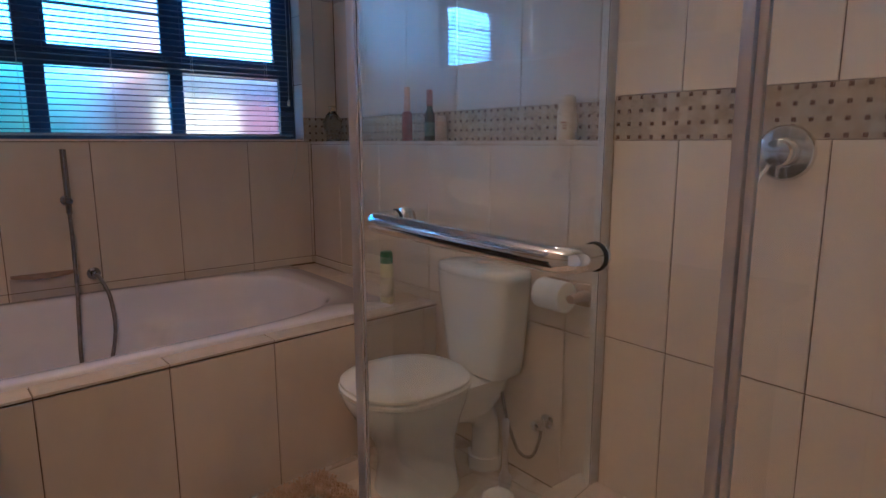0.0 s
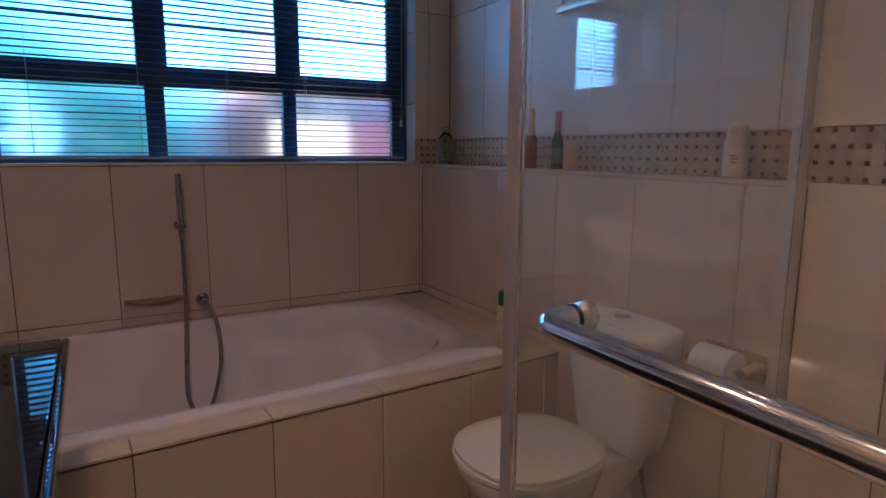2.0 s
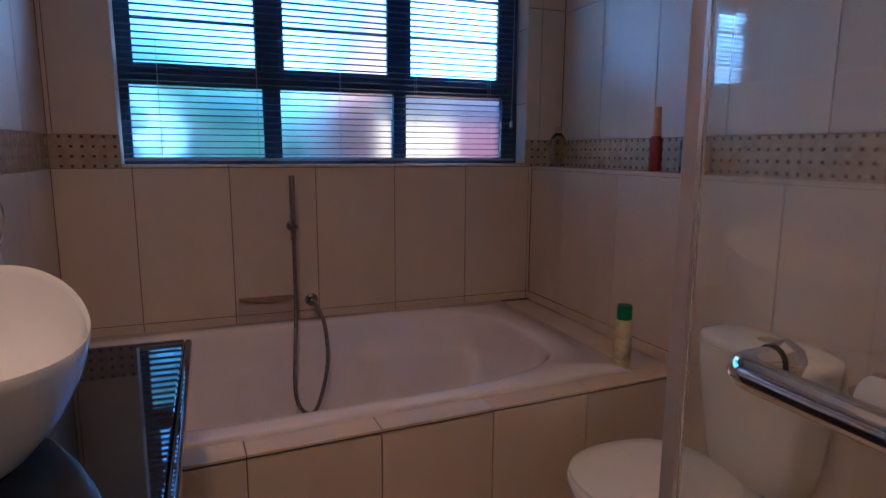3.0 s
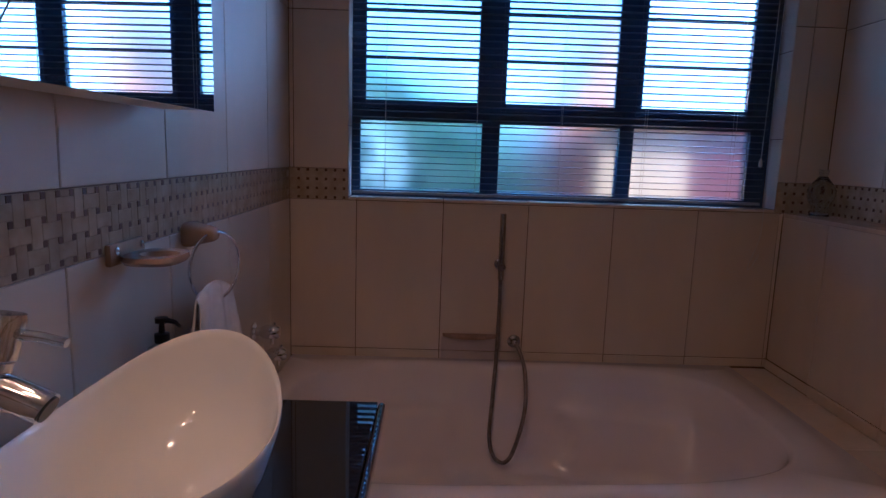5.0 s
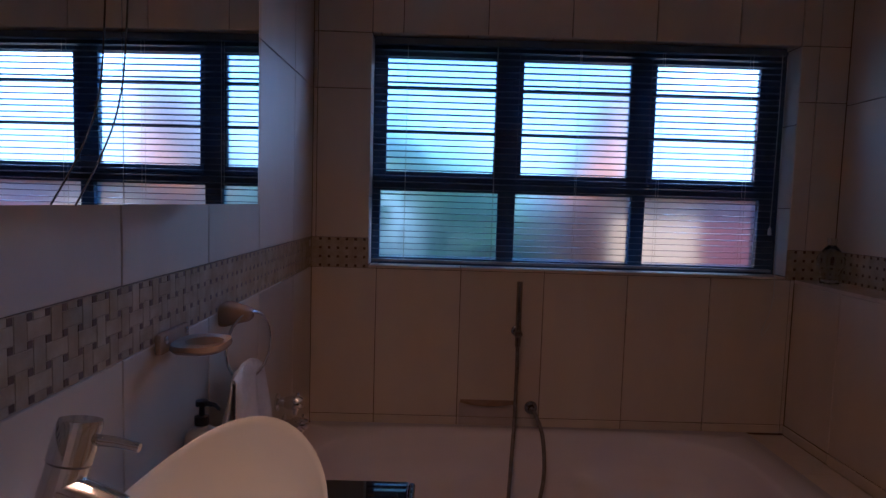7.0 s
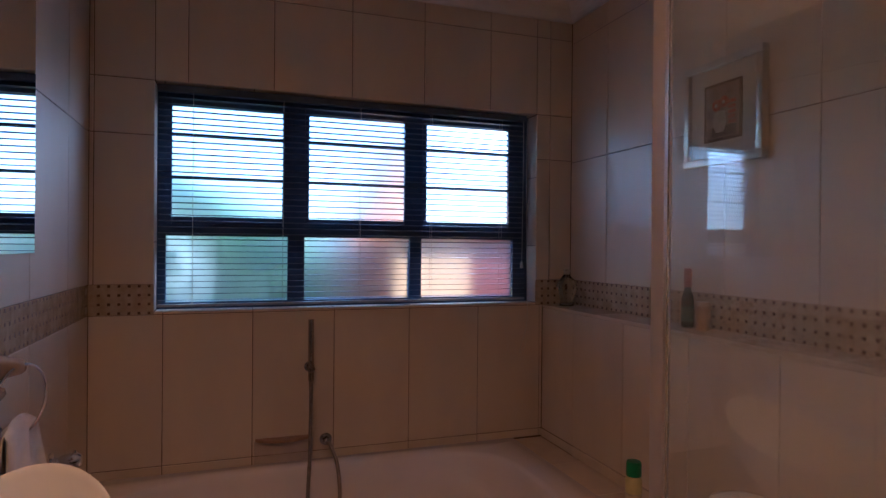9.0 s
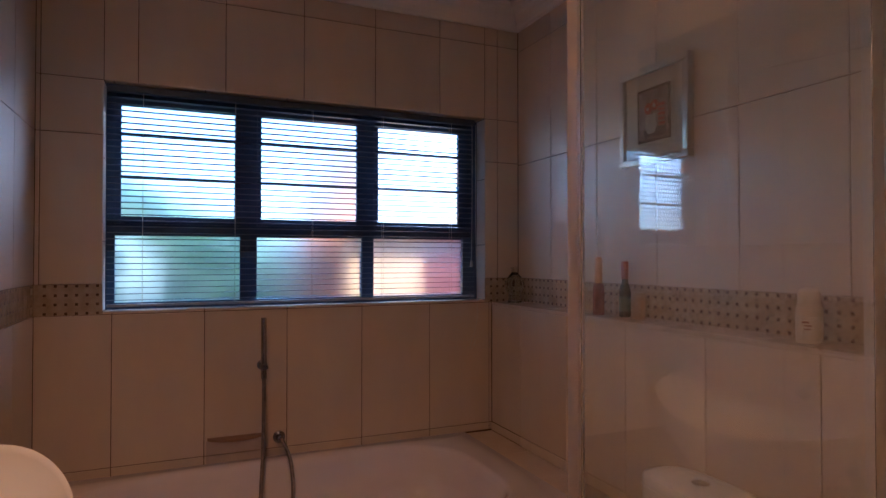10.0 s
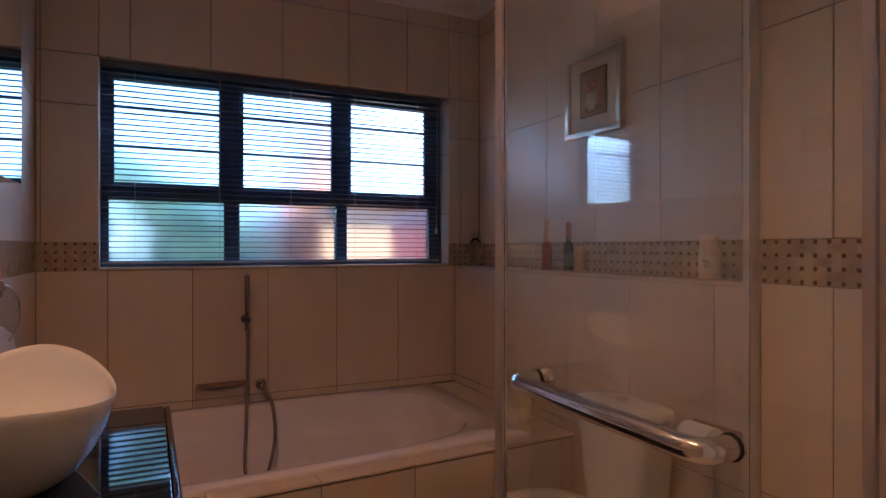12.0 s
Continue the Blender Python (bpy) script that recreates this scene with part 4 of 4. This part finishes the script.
# ---- garden outside ----
GZ = -0.2
screen = thing("garden_wall", "low cream and dark red garden wall just outside the window", "garden wall", at=(0, 0, GZ))
CREAM = vary(material("cream_render", rough=0.9), (0.74, 0.40, 0.17), (0.82, 0.47, 0.23), 4, 4, 0.4, 50)
REDDARK = vary(material("dark_red_paint", rough=0.7), (0.13, 0.012, 0.008), (0.19, 0.020, 0.012), 4, 4, 0.3, 50)
part("cream_wall", boxm(1.56, 1.979, 3.78, 3.90, 0, 1.76), CREAM, screen, "cream rendered length of wall")
part("red_wall", boxm(1.98, 3.4, 3.783, 3.90, 0, 1.76), REDDARK, screen, "dark red painted length of wall")
part("coping", boxm(1.56, 3.43, 3.72, 3.93, 1.76, 1.80, bevel=0.01), CREAM, screen)
shed = thing("garden_shed", "orange-red garden shed with a steep roof beyond the window", "shed", at=(0, 0, GZ))
bm = bmesh.new()
loft(bm, [[(1.36, y, 0), (1.64, y, 0), (1.70, y, 2.0), (1.70, y, 2.36), (1.56, y, 2.0), (1.36, y, 1.75)] for y in (3.95, 4.8)])
bmesh.ops.recalc_face_normals(bm, faces=bm.faces)
part("wall", bm, BRICKRED, shed)
def hedge(name, label, at, sx, sy, sz, n, seed):
    t = thing(name, label, "shrub", at=at)
    rnd = random.Random(seed)
    part("trunk", tube(bmesh.new(), [(0, 0, 0), (0.03, 0.02, sz * 0.7)], lambda q: 0.05 - 0.02 * q, 8), plain("bark", (0.12, 0.08, 0.05), 0.9), t)
    bm = bmesh.new()
    for _ in range(n):
        u = Vector((rnd.gauss(0, 1), rnd.gauss(0, 1), rnd.gauss(0, 1))).normalized() * rnd.uniform(0.5, 1.0) ** 0.5
        lump = 1 + 0.3 * noise.noise(u * 2.2 + Vector((seed, 0, 0)))
        p = Vector((u.x * sx * lump, u.y * sy * lump, sz * 0.55 + u.z * sz * 0.5 * lump))
        if p.z < 0.05:
            continue
        m = Euler((rnd.uniform(0, 6), rnd.uniform(0, 6), rnd.uniform(0, 6))).to_matrix()
        L = rnd.uniform(0.05, 0.1)
        bm.faces.new([bm.verts.new(p + m @ Vector(c) * L) for c in ((-0.5, 0, 0), (0, 0.28, 0), (0.6, 0, 0.05), (0, -0.28, 0))])
    part("foliage", bm, LEAF, t, kind="stuff")
hedge("garden_shrub", "green garden shrub just outside the window", (0.45, 4.22, GZ), 0.90, 0.5, 2.04, 5000, 1)
hedge("garden_shrub", "low green garden shrub beside the orange shed", (1.0, 4.9, GZ), 0.5, 0.45, 1.85, 3500, 2)

# ---- tiles, last ----
tile_meshes = {}


def tile(parent, mat, lo, hi, normal, name="tile", gap=0.0015):
    """A glazed tile that fills the cell lo..hi (x, y, z) with a small chamfer towards normal."""
    lo, hi = Vector(lo), Vector(hi)
    size = [hi[i] - lo[i] for i in range(3)]
    key = (mat.name, normal, *[round(s, 3) for s in size])
    if key not in tile_meshes:
        ax = "xyz".index(normal[1])
        sg = 1 if normal[0] == "+" else -1
        u, v = [i for i in range(3) if i != ax]
        hu, hv, hw = size[u] / 2 - gap, size[v] / 2 - gap, size[ax] / 2
        c = 0.0015
        vs = []
        for w, k in ((-hw * sg, 0), (hw * sg - c * sg, 0), (hw * sg, c)):
            for a, b in ((-1, -1), (1, -1), (1, 1), (-1, 1)):
                p = [0, 0, 0]
                p[u], p[v], p[ax] = a * (hu - k), b * (hv - k), w
                vs.append(p)
        fs = [(0, 1, 5, 4), (1, 2, 6, 5), (2, 3, 7, 6), (3, 0, 4, 7), (4, 5, 9, 8), (5, 6, 10, 9), (6, 7, 11, 10), (7, 4, 8, 11), (8, 9, 10, 11)]
        me = bpy.data.meshes.new(name)
        me.from_pydata(vs, [], fs)
        bm = bmesh.new()
        bm.from_mesh(me)
        bmesh.ops.recalc_face_normals(bm, faces=bm.faces)
        up = Vector([sg if i == ax else 0 for i in range(3)])
        bm.faces.ensure_lookup_table()
        if bm.faces[8].normal.dot(up) < 0:
            bmesh.ops.reverse_faces(bm, faces=bm.faces)
        bm.to_mesh(me)
        bm.free()
        me.materials.append(mat)
        tile_meshes[key] = me
    ob = new(name, tile_meshes[key])
    ob.parent = parent
    ob.location = (lo + hi) / 2
    return ob


def clip_cells(cuts, lo, hi):
    c = [lo] + [q for q in sorted(cuts) if lo + 0.004 < q < hi - 0.004] + [hi]
    return list(zip(c, c[1:]))


P = 0.33
ROWS_LOW = [0.026, 0.618, 1.2145]
ROW_TOP = 1.3335
ROWS_HIGH = [1.3335, 1.917, 2.505]
# window wall: below the band, beside and above the window
low_x = [0.496, 0.834, 1.168, 1.503, 1.836, 2.157]
high_x = [0.253, 0.583, 0.912, 1.238, 1.566, 1.890, 2.206]
for x0, x1 in clip_cells(low_x, WALL_L, WALL_R):
    for z0, z1 in ((0.582, 0.618), (0.618, 1.2145)):
        tile(wall_window, TILE, (x0, WALL_W, z0), (x1, WALL_W + TH, z1), "-y")
for x0, x1 in clip_cells(high_x + [WX0, WX1], WALL_L, WALL_U):
    for z0, z1 in clip_cells([1.917, WZ1, 2.505], ROW_TOP, CEIL):
        if WX0 - 0.001 < x0 < WX1 - 0.001 and z1 <= WZ1 + 0.001:
            continue
        tile(wall_window, TILE, (x0, WALL_W, z0), (x1, WALL_W + TH, z1), "-y")
# the reveal of the window
for x0, x1 in clip_cells(low_x, WX0, WX1):
    tile(wall_window, TILE, (x0, WALL_W - 0.004, WZ0 - 0.010), (x1, FY - 0.02, WZ0), "+z", "sill_tile")
    tile(wall_window, TILE, (x0, WALL_W, WZ1), (x1, FY - 0.02, WZ1 + 0.003), "-z", "reveal_tile")
for z0, z1 in clip_cells([1.5, 1.83], WZ0, WZ1):
    tile(wall_window, TILE, (WX0 - 0.003, WALL_W, z0), (WX0, FY - 0.02, z1), "+x", "reveal_tile")
    tile(wall_window, TILE, (WX1, WALL_W, z0), (WX1 + 0.003, FY - 0.02, z1), "-x", "reveal_tile")
# left wall
left_y = [0.44, 0.80, 1.15, 1.51, 1.868, 2.232, 2.604, 3.004]
left_y = [-0.28, 0.08] + left_y
for y0, y1 in clip_cells(left_y, WALL_B, WALL_W):
    for z0, z1 in ((FLOOR, 0.618), (0.618, 1.2145), (1.3335, 1.917), (1.917, 2.505), (2.505, CEIL)):
        tile(wall_left, TILE, (WALL_L - TH, y0, z0), (WALL_L, y1, z1), "+x")
# right wall: lower part, upper part and the shower's wall
right_y = [-0.15, 0.20, 0.555, 0.905, 1.255, 1.607, 1.958, 2.309, 2.661, 3.020]
for y0, y1 in clip_cells(right_y, SIDE_Y - 0.015, WALL_W):
    for z0, z1 in ((FLOOR, 0.618), (0.618, LEDGE - 0.014)):
        if y0 < 3.0 or z0 > 0.5:
            tile(wall_right, TILE, (WALL_R, y0, z0), (WALL_R + TH, y1, z1), "-x")
for y0, y1 in clip_cells(right_y, WALL_B, SIDE_Y - 0.015):
    for z0, z1 in ((FLOOR, 0.640), (0.640, 1.2145), (1.3335, 1.912), (1.912, 2.505), (2.505, CEIL)):
        tile(wall_right, TILE, (WALL_R, y0, z0), (WALL_R + TH, y1, z1), "-x")
up_y = [1.630, 1.967, 2.318, 2.661, 3.003]
for y0, y1 in clip_cells(up_y, SIDE_Y - 0.015, WALL_W):
    for z0, z1 in ((1.3335, 1.908), (1.908, 2.490), (2.490, CEIL)):
        tile(wall_right, TILE, (WALL_U, y0, z0), (WALL_U + TH, y1, z1), "-x")
for y0, y1 in clip_cells([1.79, 2.14, 2.49, 2.84, 3.19], SIDE_Y - 0.018, WALL_W):
    tile(wall_right, EDGE_TILE, (WALL_R - 0.003, y0, LEDGE - 0.014), (WALL_U + TH, y1, LEDGE), "+z", "ledge_tile")
# bath deck and front
deck_x = [0.47, 0.806, 1.140, 1.468, 1.790]
DZ0, DZ1 = 0.569, 0.577
def turn_tile(ob):
    """Set a tile of the bath's front on its slanted line."""
    ob.matrix_basis = SLANT @ Matrix.Translation(ob.location)


for x0, x1 in clip_cells(deck_x + [2.02], WALL_L, WALL_R):
    turn_tile(tile(surround, EDGE_TILE, (x0, PANEL_Y - 0.004, DZ0), (x1, 2.342, DZ1), "+z", "deck_tile"))
for y0, y1 in clip_cells([2.61, 2.94], 2.342, WALL_W):
    tile(surround, EDGE_TILE, (2.024, y0, DZ0), (WALL_R, y1, DZ1), "+z", "deck_tile")
for x0, x1 in clip_cells(deck_x + [2.107], WALL_L, WALL_R):
    turn_tile(tile(surround, TILE, (x0, PANEL_Y, FLOOR), (x1, PANEL_Y + TH, DZ0 - 0.0055), "-y", "front_tile"))
# skirting strip over the deck on the right
for y0, y1 in clip_cells(right_y, 2.342, WALL_W):
    tile(surround, TILE, (WALL_R - 0.004, y0, DZ1 + 0.001), (WALL_R - 0.0005, y1, 0.618), "-x", "skirting_tile")
# kerb
for y0, y1 in clip_cells([0.2, 0.53, 0.86, 1.19], WALL_B, SIDE_Y + 0.06):
    tile(kerb, EDGE_TILE, (KX0 - 0.005, y0, 0.160), (KX1 + 0.005, y1, 0.168), "+z", "kerb_tile")
    tile(kerb, EDGE_TILE, (KX0 - 0.005, y0, FLOOR), (KX0, y1, 0.160), "-x", "kerb_tile")
    tile(kerb, EDGE_TILE, (KX1, y0, FLOOR), (KX1 + 0.005, min(y1, SIDE_Y - 0.125), 0.160), "+x", "kerb_tile")
for x0, x1 in clip_cells([1.60, 1.93], KX1 + 0.005, WALL_R):
    tile(kerb, EDGE_TILE, (x0, SIDE_Y - 0.125, 0.160), (x1, SIDE_Y + 0.06, 0.168), "+z", "kerb_tile")
    tile(kerb, EDGE_TILE, (x0, SIDE_Y + 0.055, FLOOR), (x1, SIDE_Y + 0.06, 0.160), "+y", "kerb_tile")
    tile(kerb, EDGE_TILE, (x0, SIDE_Y - 0.125, FLOOR), (x1, SIDE_Y - 0.12, 0.160), "-y", "kerb_tile")
# floor
for x0, x1 in clip_cells([0.45, 0.78, 1.11, 1.44, 1.77, 2.10], WALL_L, WALL_R):
    for y0, y1 in clip_cells([-0.1, 0.23, 0.56, 0.89, 1.22, 1.55, 1.88, 2.21], WALL_B, PANEL_Y):
        tile(floor, FLOORTILE, (x0, y0, FLOOR - TH), (x1, y1, FLOOR), "+z", "floor_tile")


# ---- mosaic band ----
PITCH = 0.035


def mosaic(parent, origin, along, face, length, near=None):
    """Basket-weave stone mosaic: four rows of dark dots with long stones between. near: the stretch whose pieces are parts."""
    o, a, f = Vector(origin), Vector(along), Vector(face)
    big, dots = bmesh.new(), bmesh.new()
    n = int(length / PITCH)
    shared = {}

    def put(u0, u1, z0, z1, depth, kind):
        if u1 > length or u0 < 0:
            return
        z0, z1 = max(z0, 0.0005), min(z1, 0.1185)
        if z1 - z0 < 0.003:
            return
        bm = dots if kind else big
        mid = (u0 + u1) / 2
        hw, hh, c = (u1 - u0) / 2, (z1 - z0) / 2, 0.0005
        base = []
        for w, k in ((0.0, 0), (depth - c, 0), (depth, c)):
            base.append([a * s * (hw - k) + Vector((0, 0, t * (hh - k))) + f * w for s, t in ((-1, -1), (1, -1), (1, 1), (-1, 1))])
        place = o + a * mid + Vector((0, 0, (z0 + z1) / 2))
        if near and near[0] < place.y < near[1]:
            key = (kind, round(hw, 4), round(hh, 4), round(depth, 4))
            if key not in shared:
                me = bpy.data.meshes.new("stone")
                me.from_pydata([p for r in base for p in r], [], [(0, 1, 5, 4), (1, 2, 6, 5), (2, 3, 7, 6), (3, 0, 4, 7), (4, 5, 9, 8), (5, 6, 10, 9), (6, 7, 11, 10), (7, 4, 8, 11), (8, 9, 10, 11)])
                me.materials.append(MOSAIC_DOT if kind else MOSAIC)
                shared[key] = me
            ob = new("mosaic_dot" if kind else "mosaic_stone", shared[key])
            ob.parent, ob.location = parent, place
            return
        vs = [[bm.verts.new(place + p) for p in r] for r in base]
        for r, s in zip(vs, vs[1:]):
            for k in range(4):
                bm.faces.new((r[k], r[(k + 1) % 4], s[(k + 1) % 4], s[k]))
        bm.faces.new(vs[-1])

    g, d, z0 = 0.0004, 0.0056, 0.0078
    rnd = random.Random(int(length * 1000))
    for i in range(n + 1):
        u = i * PITCH
        for j in range(4):
            put(u - d + g, u + d - g, z0 + j * PITCH - d + g, z0 + j * PITCH + d - g, rnd.choice((0.0036, 0.0042)), 1)
        for j in range(-1, 4):
            z = z0 + j * PITCH
            if (i + j) % 2:
                put(u + d + g, u + PITCH - d - g, z - d + g, z + PITCH + d - g, rnd.choice((0.0039, 0.0042)), 0)
            else:
                put(u - d + g, u + PITCH + d - g, z + d + g, z + PITCH - d - g, rnd.choice((0.0039, 0.0042)), 0)
    p, q = o + f * 0.0005, o + a * length + f * 0.0032 + Vector((0, 0, 0.119))
    part("mosaic_grout", boxm(*[w for k in range(3) for w in sorted((p[k], q[k]))]), MOSAIC_GROUT, parent)
    part("mosaic_stones", big, MOSAIC, parent, kind="stuff")
    part("mosaic_dots", dots, MOSAIC_DOT, parent, kind="stuff")


BZ0 = 1.2145
mosaic(wall_left, (WALL_L - TH, WALL_B, BZ0), (0, 1, 0), (1, 0, 0), WALL_W - WALL_B, (1.62, 2.02))
mosaic(wall_window, (WALL_L, WALL_W + TH, BZ0), (1, 0, 0), (0, -1, 0), WX0 - WALL_L)
mosaic(wall_window, (WX1, WALL_W + TH, BZ0), (1, 0, 0), (0, -1, 0), WALL_U - WX1)
mosaic(wall_right, (WALL_U + TH, SIDE_Y - 0.015, BZ0), (0, 1, 0), (-1, 0, 0), WALL_W - SIDE_Y + 0.015)
mosaic(wall_right, (WALL_R + TH, WALL_B, BZ0), (0, 1, 0), (-1, 0, 0), SIDE_Y - 0.015 - WALL_B, (1.02, 1.40))
